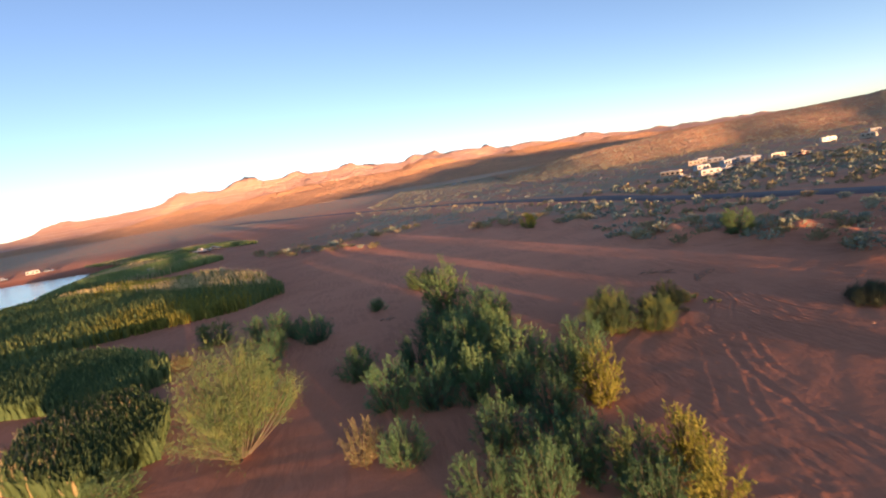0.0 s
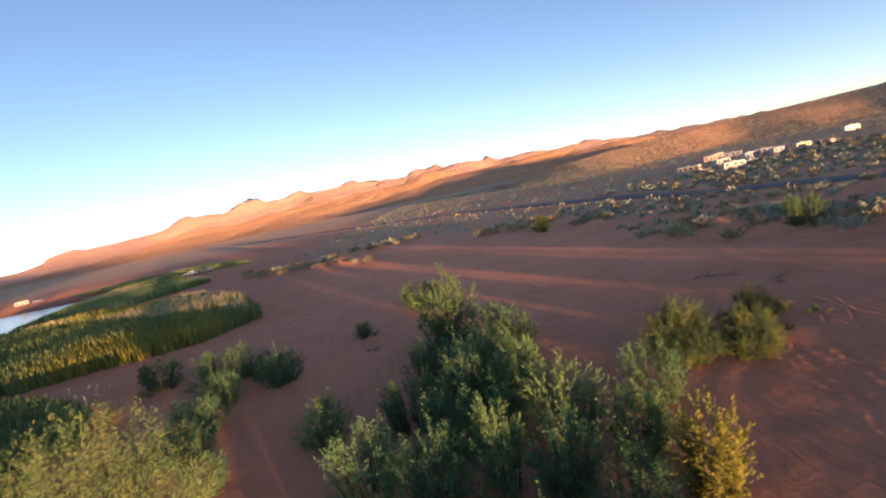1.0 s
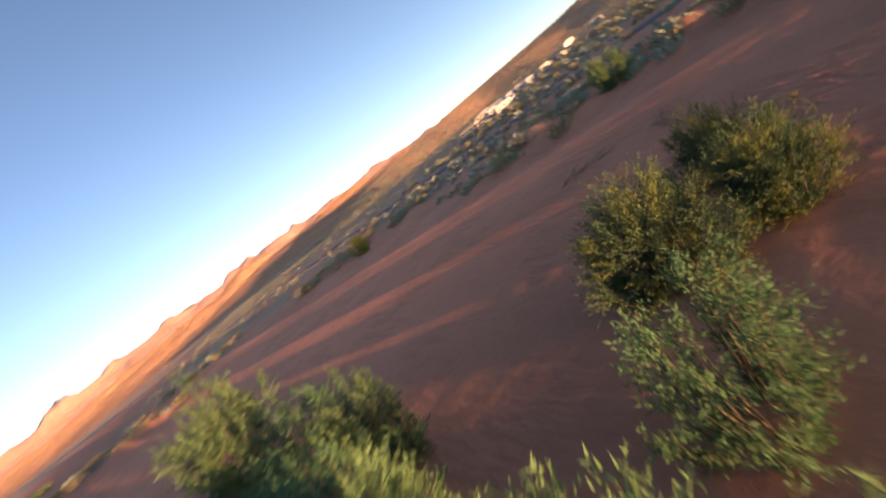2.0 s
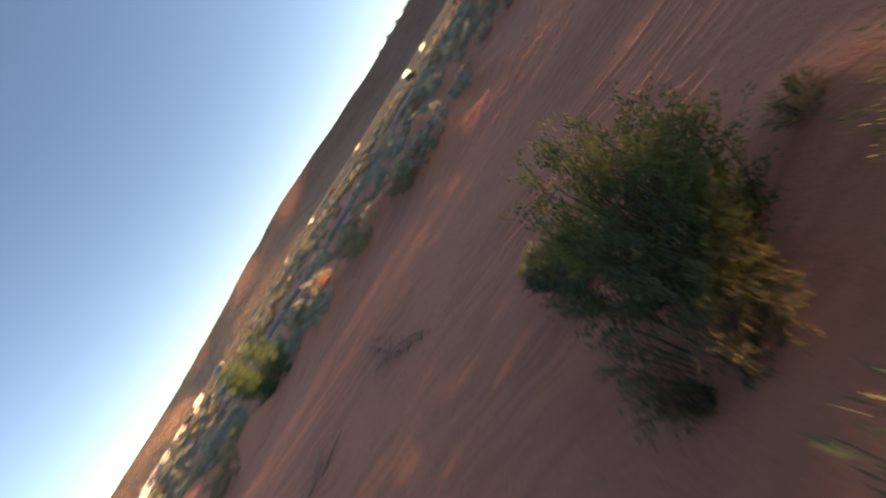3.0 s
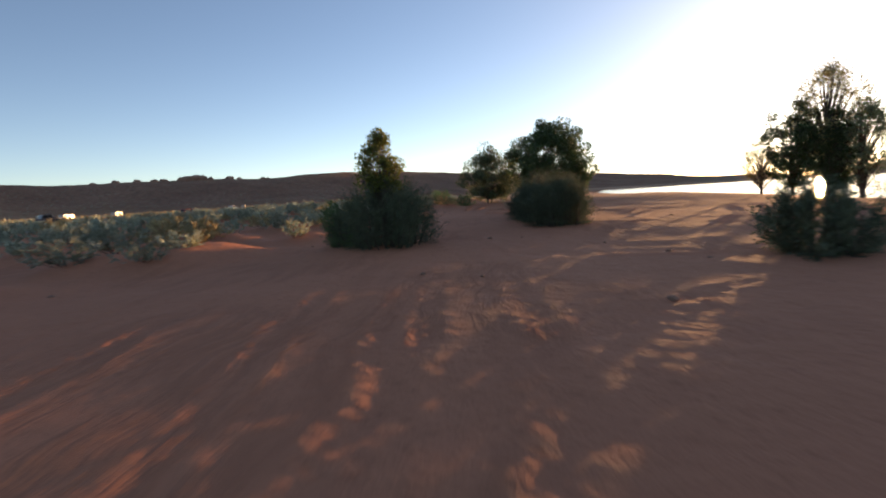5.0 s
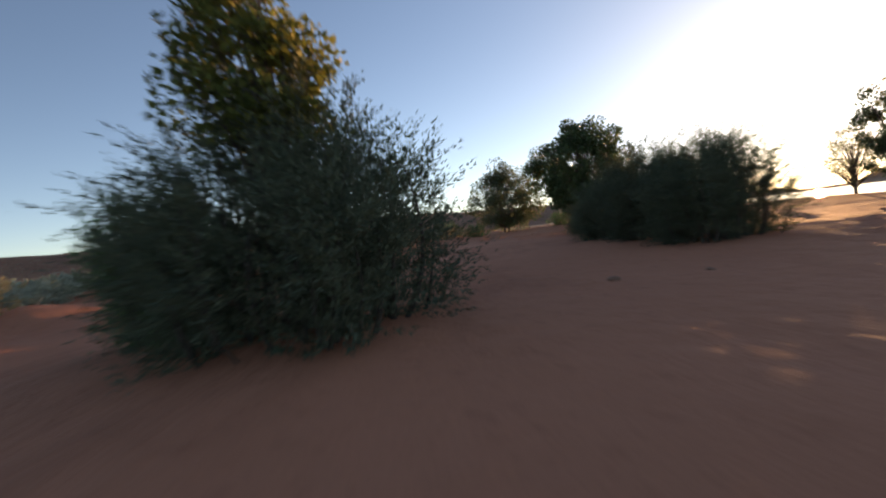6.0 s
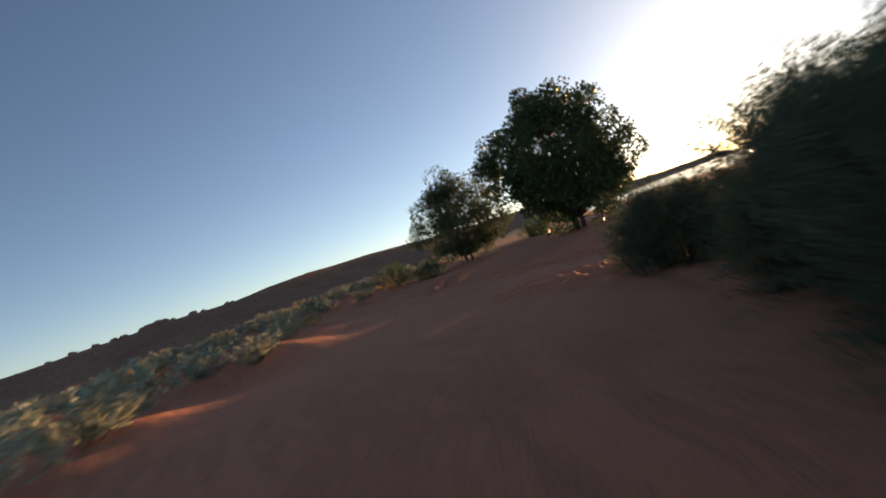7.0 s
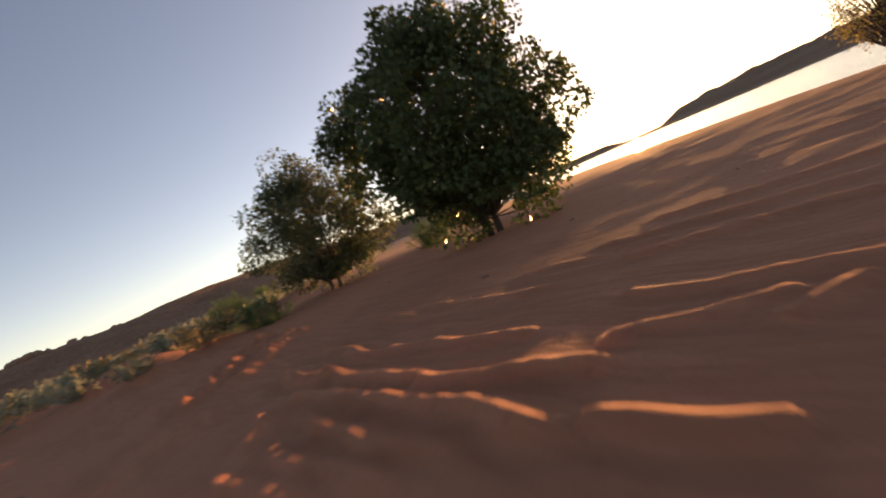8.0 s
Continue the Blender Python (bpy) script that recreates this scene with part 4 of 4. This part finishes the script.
def tuft_field(name, label, places, low, high, mats, seed, per=26, heights=None):
    """Many small scrub tufts in one mesh: each a dome of leaf blades."""
    r = np.random.default_rng(seed)
    n = len(places)
    size = r.uniform(low, high, n)
    way = unit(r.normal(size=(n, per, 3)) * [1, 1, 0.7] + [0, 0, 0.55])
    way[..., 2] = np.abs(way[..., 2])
    heights = land_z(places[:, 0], places[:, 1]) if heights is None else heights
    base = np.concatenate([places, heights[:, None]], 1)
    at = base[:, None] + way * (size[:, None, None] * r.uniform(0.25, 0.7, (n, per, 1)))
    verts, faces = leaves(r, at.reshape(-1, 3), way.reshape(-1, 3) + r.normal(0, 0.4, (n * per, 3)), 1.0, 0.55)
    verts = verts.reshape(n, per * 4, 3)
    verts = base[:, None] + (verts - base[:, None]) * 1.0
    scale = np.repeat(size, per * 4).reshape(n, per * 4, 1)
    origin = at.repeat(4, 1).reshape(n, per * 4, 3)
    verts = origin + (verts - origin) * scale * 0.55
    kind = np.repeat(r.choice(len(mats), n, p=[0.6, 0.4]), per)
    return tagged(new(name, mesh(name, verts.reshape(-1, 3), faces, mats, index=kind)), label, "scrub", kind="stuff")


tuft_field("sage_scrub", "grey-green sage and straw rabbitbrush scrub", SAGE_MID, 0.7, 1.25, [SAGE, SAGE_STRAW], 5, 40)
r2 = np.random.default_rng(23)
far = np.stack([r2.uniform(-200, 360, 60000), r2.uniform(-60, 620, 60000)], -1)
dist = np.hypot(far[:, 0] - 30, far[:, 1] - 30)
ok = (sage_cover(far[:, 0], far[:, 1]) > 0.5) & (r2.random(60000) < 0.7) & ((far[:, 0] > 130) | (far[:, 1] > 140) | (far[:, 0] < 24)) & (dist < 640)
tuft_field("far_scrub", "far low desert scrub on the flat", far[ok], 0.65, 1.2, [SAGE_STRAW, SAGE], 6, 5)


# Scrub all over the slope of the ridge.
slope = np.empty(len(RIDGE.data.vertices) * 3, np.float32)
RIDGE.data.vertices.foreach_get("co", slope)
slope = slope.reshape(32, -1, 3)
r4 = np.random.default_rng(51)
row, col = r4.integers(2, 25, 20000), r4.integers(0, slope.shape[1] - 1, 20000)
u, v = r4.random((20000, 1)), r4.random((20000, 1))
on_slope = (slope[row, col] * (1 - u) + slope[row, col + 1] * u) * (1 - v) + (slope[row + 1, col] * (1 - u) + slope[row + 1, col + 1] * u) * v
tuft_field("ridge_scrub", "sparse straw and grey scrub on the ridge", on_slope[:, :2].astype(float), 0.6, 1.15, [SAGE_STRAW, SAGE], 8, 5, on_slope[:, 2].astype(float))


# ---- reeds by the lake ----
def reed_bed(name, label, outline, count, tall, mats, seed, share):
    r = np.random.default_rng(seed)
    poly = np.array(outline, float)
    pts = np.stack([r.uniform(poly[:, 0].min(), poly[:, 0].max(), count * 4), r.uniform(poly[:, 1].min(), poly[:, 1].max(), count * 4)], -1)
    inside = np.zeros(len(pts), bool)
    for (ax, ay), (bx, by) in zip(poly, np.roll(poly, -1, 0)):
        cross = (ay > pts[:, 1]) != (by > pts[:, 1])
        inside ^= cross & (pts[:, 0] < ax + (pts[:, 1] - ay) / (by - ay + 1e-9) * (bx - ax))
    pts = pts[inside][:count]
    n = len(pts)
    base = np.concatenate([pts, np.maximum(land_z(pts[:, 0], pts[:, 1]), LAKE_Z - 0.2)[:, None]], 1)
    height = tall * r.uniform(0.6, 1.1, n) * (0.9 + 0.10 * np.sin(pts[:, 0] / 4) * np.sin(pts[:, 1] / 5))
    lean = r.normal(0, 0.16, (n, 2)) * height[:, None]
    side = np.stack([np.cos(a := r.uniform(0, 6.28, n)), np.sin(a), np.zeros(n)], -1) * r.uniform(0.05, 0.13, n)[:, None]
    top = base + np.concatenate([lean, height[:, None]], 1)
    mid = base * 0.45 + top * 0.55 - np.concatenate([lean * 0.2, np.zeros((n, 1))], 1)
    verts = np.stack([base - side, base + side, mid + side * 1.1, top, mid - side * 1.1], 1).reshape(-1, 3)
    i = np.arange(n * 5).reshape(n, 5)
    clump = np.sin(pts[:, 0] / 6.0 + 1.3 * np.sin(pts[:, 1] / 9.0)) + np.sin(pts[:, 1] / 7.5) + r.normal(0, 0.5, n)
    kind = (clump > np.quantile(clump, 1 - share)).astype(int)
    return tagged(new(name, mesh(name, verts, i, mats, index=kind)), label, "reeds", kind="stuff")


reed_bed("reeds", "green reed bed with yellow patches beside the lake", [(-52, 52), (-40, 58), (-27, 63), (-23, 71), (-30, 84), (-44, 100), (-60, 105), (-80, 108), (-100, 112), (-98, 70), (-80, 45)], 52000, 2.0, [REED, YELLOW_LEAF], 31, 0.3)
reed_bed("reeds", "dry straw reed plumes on the reed bed", [(-26, 74), (-30, 84), (-44, 100), (-60, 104), (-80, 104), (-60, 93), (-40, 82)], 7000, 2.3, [REED_DRY, YELLOW_LEAF], 32, 0.3)
reed_bed("reeds", "far green reed bed along the bay", [(-58, 136), (-70, 118), (-100, 124), (-112, 150), (-118, 175), (-108, 190), (-85, 172), (-70, 150)], 26000, 1.8, [REED, REED_DRY], 33, 0.25)
reed_bed("reeds", "thin reed fringe on the far bank of the bay", [(-60, 170), (-108, 196), (-125, 206), (-150, 214), (-120, 215), (-80, 196)], 9000, 1.5, [REED, REED_DRY], 34, 0.3)
reed_bed("reeds", "dark green cattail patch with pale tips on the bank", [(-48, 50), (-43, 53), (-33, 49), (-26, 44), (-23, 39), (-26, 36), (-30, 36), (-36, 37), (-43, 42)], 16000, 1.7, [REED_DARK, REED], 35, 0.25)
reed_bed("reeds", "dark green cattail patch by the sand path", [(-25, 25), (-28, 31), (-27, 35), (-23, 35), (-19, 31), (-17, 26), (-20, 23)], 12000, 1.7, [REED_DARK, REED_DRY], 36, 0.1)


# ---- vehicles ----
def wheel_set(ob, spots, radius, width):
    for x, y in spots:
        bm = bmesh.new()
        bmesh.ops.create_cone(bm, cap_ends=True, segments=14, radius1=radius, radius2=radius, depth=width, matrix=Matrix.Translation((x, y, radius)) @ Matrix.Rotation(math.pi / 2, 4, "X"))
        wheel = bm_part("wheel", bm, RUBBER, ob, "black rubber tyre")
        bm = bmesh.new()
        bmesh.ops.create_cone(bm, cap_ends=True, segments=10, radius1=radius * 0.55, radius2=radius * 0.5, depth=width + 0.03, matrix=Matrix.Translation((x, y, radius)) @ Matrix.Rotation(math.pi / 2, 4, "X"))
        bm_part("rim", bm, STEEL, wheel)


def body_profile(name, outline, half, mat, ob, label=""):
    """A body drawn from its side outline (x, z), with rounded edges."""
    bm = bmesh.new()
    a = [bm.verts.new((x, -half, z)) for x, z in outline]
    b = [bm.verts.new((x, half, z)) for x, z in outline]
    bm.faces.new(a)
    bm.faces.new(b[::-1])
    for k in range(len(a)):
        j = (k + 1) % len(a)
        bm.faces.new((a[j], a[k], b[k], b[j]))
    bmesh.ops.recalc_face_normals(bm, faces=bm.faces)
    edges = [e for e in bm.edges if abs(e.verts[0].co.y - e.verts[1].co.y) < 0.01]
    bmesh.ops.bevel(bm, geom=edges, offset=0.09, segments=2, affect="EDGES", profile=0.5)
    return bm_part(name, bm, mat, ob, label)


def window_row(ob, spans, half, z0, z1):
    for x0, x1 in spans:
        for s in (-1, 1):
            y = s * half
            box_part("window", (x0, x1, min(y, y + s * 0.02), max(y, y + s * 0.02), z0, z1), TINTED, ob)


def travel_trailer(paint, length=7.4):
    ob = new("travel_trailer")
    h = length / 2
    body = body_profile("body", [(-h, 0.55), (-h + 0.1, 2.9), (h - 0.5, 2.95), (h, 2.3), (h + 0.05, 0.9), (h - 0.4, 0.55)], 1.22, paint, ob)
    for s in (-1, 1):
        box_part("stripe", (-h + 0.2, h - 0.5, min(s * 1.22, s * 1.235), max(s * 1.22, s * 1.235), 1.05, 1.3), STRIPE, body)
    window_row(ob, [(-h + 0.6, -h + 1.7), (-0.4, 0.7), (h - 1.9, h - 1.0)], 1.222, 1.65, 2.25)
    box_part("door", (0.95, 1.6, 1.22, 1.25, 0.7, 2.55), paint, ob, 0.01)
    box_part("air_conditioner", (-0.5, 0.5, -0.4, 0.4, 2.93, 3.2), WHITE_PAINT, ob, 0.06)
    box_part("hitch", (h, h + 1.1, -0.06, 0.06, 0.45, 0.57), STEEL, ob)
    wheel_set(ob, [(x, y) for x in (-0.55, 0.35) for y in (-1.02, 1.02)], 0.36, 0.24)
    return ob


def motorhome(paint, length=8.6):
    ob = new("motorhome")
    h = length / 2
    body = body_profile("body", [(-h, 0.5), (-h, 3.05), (h - 0.35, 3.1), (h - 0.1, 2.2), (h, 1.2), (h, 0.5)], 1.24, paint, ob)
    for s in (-1, 1):
        box_part("stripe", (-h + 0.2, h - 0.2, min(s * 1.24, s * 1.255), max(s * 1.24, s * 1.255), 0.95, 1.25), STRIPE, body)
    window_row(ob, [(-h + 0.5, -h + 1.8), (-h + 2.6, -h + 3.7), (0.4, 1.7), (h - 1.6, h - 0.6)], 1.242, 1.6, 2.35)
    box_part("windscreen", (h - 0.16, h - 0.02, -1.05, 1.05, 1.45, 2.25), TINTED, ob, 0.03)
    box_part("awning", (-2.6, 1.9, 1.25, 1.42, 2.65, 2.8), WHITE_PAINT, ob, 0.05)
    box_part("air_conditioner", (-0.9, 0.1, -0.4, 0.4, 3.06, 3.32), WHITE_PAINT, ob, 0.06)
    wheel_set(ob, [(x, y) for x in (-h + 1.9, h - 1.2) for y in (-1.08, 1.08)], 0.43, 0.26)
    return ob


def car(paint, tall=False):
    ob = new("pickup_truck" if tall else "car")
    if tall:
        body_profile("body", [(-2.7, 0.5), (-2.7, 1.12), (-0.7, 1.15), (-0.6, 1.12), (1.0, 1.12), (2.6, 1.02), (2.75, 0.85), (2.75, 0.45)], 0.95, paint, ob)
        body_profile("cab", [(-0.75, 1.1), (-0.55, 1.82), (0.75, 1.85), (1.35, 1.1)], 0.86, paint, ob)
        window_row(ob, [(-0.4, 0.15), (0.25, 0.75)], 0.862, 1.25, 1.7)
        wheel_set(ob, [(x, y) for x in (-1.75, 1.75) for y in (-0.82, 0.82)], 0.4, 0.26)
    else:
        body_profile("body", [(-2.2, 0.35), (-2.25, 0.9), (-1.9, 1.0), (1.0, 1.0), (2.1, 0.8), (2.25, 0.55), (2.2, 0.3)], 0.88, paint, ob)
        body_profile("cabin", [(-2.0, 0.98), (-1.6, 1.5), (0.3, 1.52), (1.1, 0.98)], 0.76, TINTED, ob, "dark car windows")
        body_profile("car_roof", [(-1.6, 1.48), (-1.5, 1.56), (0.15, 1.58), (0.32, 1.49)], 0.72, paint, ob)
        wheel_set(ob, [(x, y) for x in (-1.35, 1.35) for y in (-0.78, 0.78)], 0.33, 0.22)
    return ob


def park(ob, x, y, turn, label, category, group, size=0.85):
    ob.matrix_world = pose(x, y, float(land_z(x, y)) + 0.02, 0, 0, turn) @ Matrix.Scale(size, 4)
    return tagged(ob, label, category, group)


TRAILER_WHITE, TRAILER_TAN = travel_trailer(WHITE_PAINT), travel_trailer(TAN_PAINT, 6.4)
HOME_TAN, HOME_WHITE = motorhome(TAN_PAINT), motorhome(WHITE_PAINT, 9.2)
CARS = [car(GREY_PAINT), car(WHITE_PAINT, True), car(DARK_PAINT, True), car(RED_PAINT)]
CAMP = "vehicles of the campsite"
WT, TT_ = "white travel trailer with a brown stripe", "tan travel trailer parked on the flat"
used = set()
for n, (kind, x, y, turn) in enumerate([
    (HOME_TAN, 67.0, 143.5, -12), (TRAILER_WHITE, 70.0, 129.0, -6), (TRAILER_WHITE, 77.8, 147.6, -15), (TRAILER_TAN, 90.4, 176.0, -8), (HOME_WHITE, 96.5, 183.0, 0),
    (TRAILER_WHITE, 95.5, 172.0, -20), (HOME_WHITE, 87.6, 151.0, 5), (TRAILER_WHITE, 95.3, 156.6, -10), (TRAILER_WHITE, 93.0, 147.0, 0), (TRAILER_TAN, 97.8, 144.8, 30),
    (TRAILER_WHITE, 141.0, 181.0, -15), (TRAILER_TAN, 142.0, 165.0, -30), (TRAILER_WHITE, 172.0, 197.0, -20), (HOME_WHITE, 33.0, 520.0, -4), (TRAILER_WHITE, 22.0, 524.0, -4),
    (TRAILER_WHITE, -180.8, 226.0, 10), (HOME_TAN, 200.9, 122.3, -45), (TRAILER_WHITE, 201.6, 132.3, -42), (TRAILER_WHITE, 215.1, 106.1, -50), (TRAILER_TAN, 213.2, 99.2, -52), (TRAILER_WHITE, 204.3, 52.2, -5), (TRAILER_TAN, 162.9, 61.3, 0), (TRAILER_WHITE, 178.3, 59.5, -1), (TRAILER_WHITE, 188.3, 145.5, -37), (HOME_WHITE, 170.9, 161.3, -31), (TRAILER_TAN, 226.0, 15.7, -15), (TRAILER_WHITE, 224.7, -6.7, -21), (TRAILER_TAN, 228.5, -17.2, -24), (TRAILER_WHITE, 227.3, -28.9, -27), (TRAILER_WHITE, 226.2, -38.8, -29),
]):
    label = {TRAILER_WHITE: WT, TRAILER_TAN: TT_, HOME_TAN: "tan motorhome with dark windows on the sage flat", HOME_WHITE: "long white motorhome parked at the camp"}[kind]
    ob = kind if kind not in used else copy_thing(kind, Matrix())
    used.add(kind)
    turn += (n * 37) % 80 - 40
    park(ob, x, y, turn, label, "camper", CAMP, 0.5 if x > 150 else 0.66)
for n, (x, y, turn) in enumerate([(64.5, 130.5, -8), (78.7, 137.1, 20), (99.0, 140.0, 15), (104.0, 142.0, -5), (82.0, 142.0, 40), (-81.5, 173.4, 10), (-77.0, 174.0, 12), (-74.6, 131.0, 20), (-172.0, 224.0, 5), (-196.0, 227.0, 0),
                                  (118.0, 51.0, -60), (146.0, 33.0, -50), (172.2, 16.0, -60), (190.0, 22.0, -30), (196.0, 10.0, -70), (158.0, 98.0, -30)]):
    kind = CARS[n % 4]
    ob = kind if kind not in used else copy_thing(kind, Matrix())
    used.add(kind)
    text = ["grey parked car with dark windows", "white pickup truck parked on sand", "dark pickup truck parked on sand", "red parked car at the camp"][n % 4]
    park(ob, x, y, turn, text, "car", CAMP)


# ---- driftwood and litter on the sand ----
def driftwood(x, y, turn, length, seed):
    r = np.random.default_rng(seed)
    ob = thing("driftwood", (x, y, float(land_z(x, y))), "dry reddish driftwood branch half buried in sand", "branch", "driftwood", turn)
    n = 7
    s = np.linspace(0, 1, 6)
    start = np.concatenate([r.uniform(-0.5, 0.5, (n, 1)) * length, r.normal(0, 0.15, (n, 1)), np.full((n, 1), 0.02)], 1)
    end = start + np.stack([r.uniform(0.4, 1.0, n) * length * 0.6, r.normal(0, 0.45, n), r.uniform(0.0, 0.22, n)], -1)
    mid = (start + end) / 2 + np.stack([r.normal(0, 0.1, n), r.normal(0, 0.15, n), r.uniform(0.05, 0.25, n)], -1)
    q = s[None, :, None]
    curves = start[:, None] * (1 - q) ** 2 + mid[:, None] * 2 * q * (1 - q) + end[:, None] * q * q
    for k in range(n):
        v, f = tubes(curves[k:k + 1], np.array([[0.04, 0.037, 0.033, 0.028, 0.02, 0.008]]) * r.uniform(0.5, 1.2), 6)
        part("branch", mesh("branch", v, f, DEAD_WOOD, smooth_shade=True), ob)


for n, (x, y, turn, length) in enumerate([(22.0, 43.5, 20, 3.0), (21.0, 42.2, 60, 2.2), (19.5, 46.5, -20, 2.0), (18.4, 47.4, 10, 1.6), (15.4, 36.0, 30, 1.4), (-6.6, 46.5, 5, 1.2)]):
    driftwood(x, y, turn, length, 70 + n)


def stone(x, y, size, seed):
    bm = bmesh.new()
    bmesh.ops.create_icosphere(bm, subdivisions=2, radius=size)
    for v in bm.verts:
        v.co *= 1 + 0.3 * noise.noise(v.co * (1.6 / size) + Vector((seed, 0, 0)))
        v.co.z *= 0.55
    me = bpy.data.meshes.new("stone")
    bm.to_mesh(me)
    bm.free()
    me.materials.append(STONE)
    ob = new("stone", me)
    ob.location = (x, y, float(land_z(x, y)) + size * 0.15)
    tagged(ob, "small rounded sandstone lump on the sand", "stone", "stones on the sand")


def scrap(x, y, size, seed):
    """A crumpled sheet of white plastic."""
    bm = bmesh.new()
    bmesh.ops.create_grid(bm, x_segments=7, y_segments=7, size=size)
    for v in bm.verts:
        p = v.co * (2.2 / size) + Vector((seed, 0, 0))
        v.co += Vector((noise.noise(p + Vector((5, 0, 0))) * 0.35 * size, noise.noise(p + Vector((0, 7, 0))) * 0.35 * size, (noise.noise(p) + 0.55) * 0.7 * size))
    me = bpy.data.meshes.new("plastic_scrap")
    bm.to_mesh(me)
    bm.free()
    me.materials.append(WHITE_PAINT)
    ob = new("plastic_scrap", me)
    ob.location = (x, y, float(land_z(x, y)))
    tagged(ob, "crumpled white plastic scrap lying on sand", "litter")


scrap(16.9, 36.6, 0.05, 3)
r3 = np.random.default_rng(41)
for n in range(60):
    stone(r3.uniform(14, 70), r3.uniform(2, 36), r3.uniform(0.03, 0.09), n)
for n, (bearing, s) in enumerate([(89.7, 13), (90.3, 16), (90.9, 12), (89.2, 9), (91.6, 7), (93.4, 8), (87.4, 8), (86.6, 6), (85.2, 6), (83.3, 6), (96.5, 6), (97.2, 5), (81.6, 5), (94.4, 6)]):
    bm = bmesh.new()
    bmesh.ops.create_icosphere(bm, subdivisions=3, radius=1.35 * s)
    for v in bm.verts:
        v.co *= 0.7
        v.co.z *= 0.75
        v.co *= 1 + 0.45 * noise.noise(v.co * (1.1 / s) + Vector((n * 3.0, 0, 0))) + 0.2 * noise.noise(v.co * (3.0 / s))
    me = bpy.data.meshes.new("rock_outcrop")
    bm.to_mesh(me)
    bm.free()
    me.materials.append(STONE)
    ob = new("rock_outcrop", me)
    crest_at = slope[25, int((bearing - 4) / 0.25)]
    ob.location = (float(crest_at[0]), float(crest_at[1]), float(crest_at[2]) - 0.15 * s)
    tagged(ob, "craggy red rock outcrop on the ridge crest", "rock", "outcrops on the ridge")
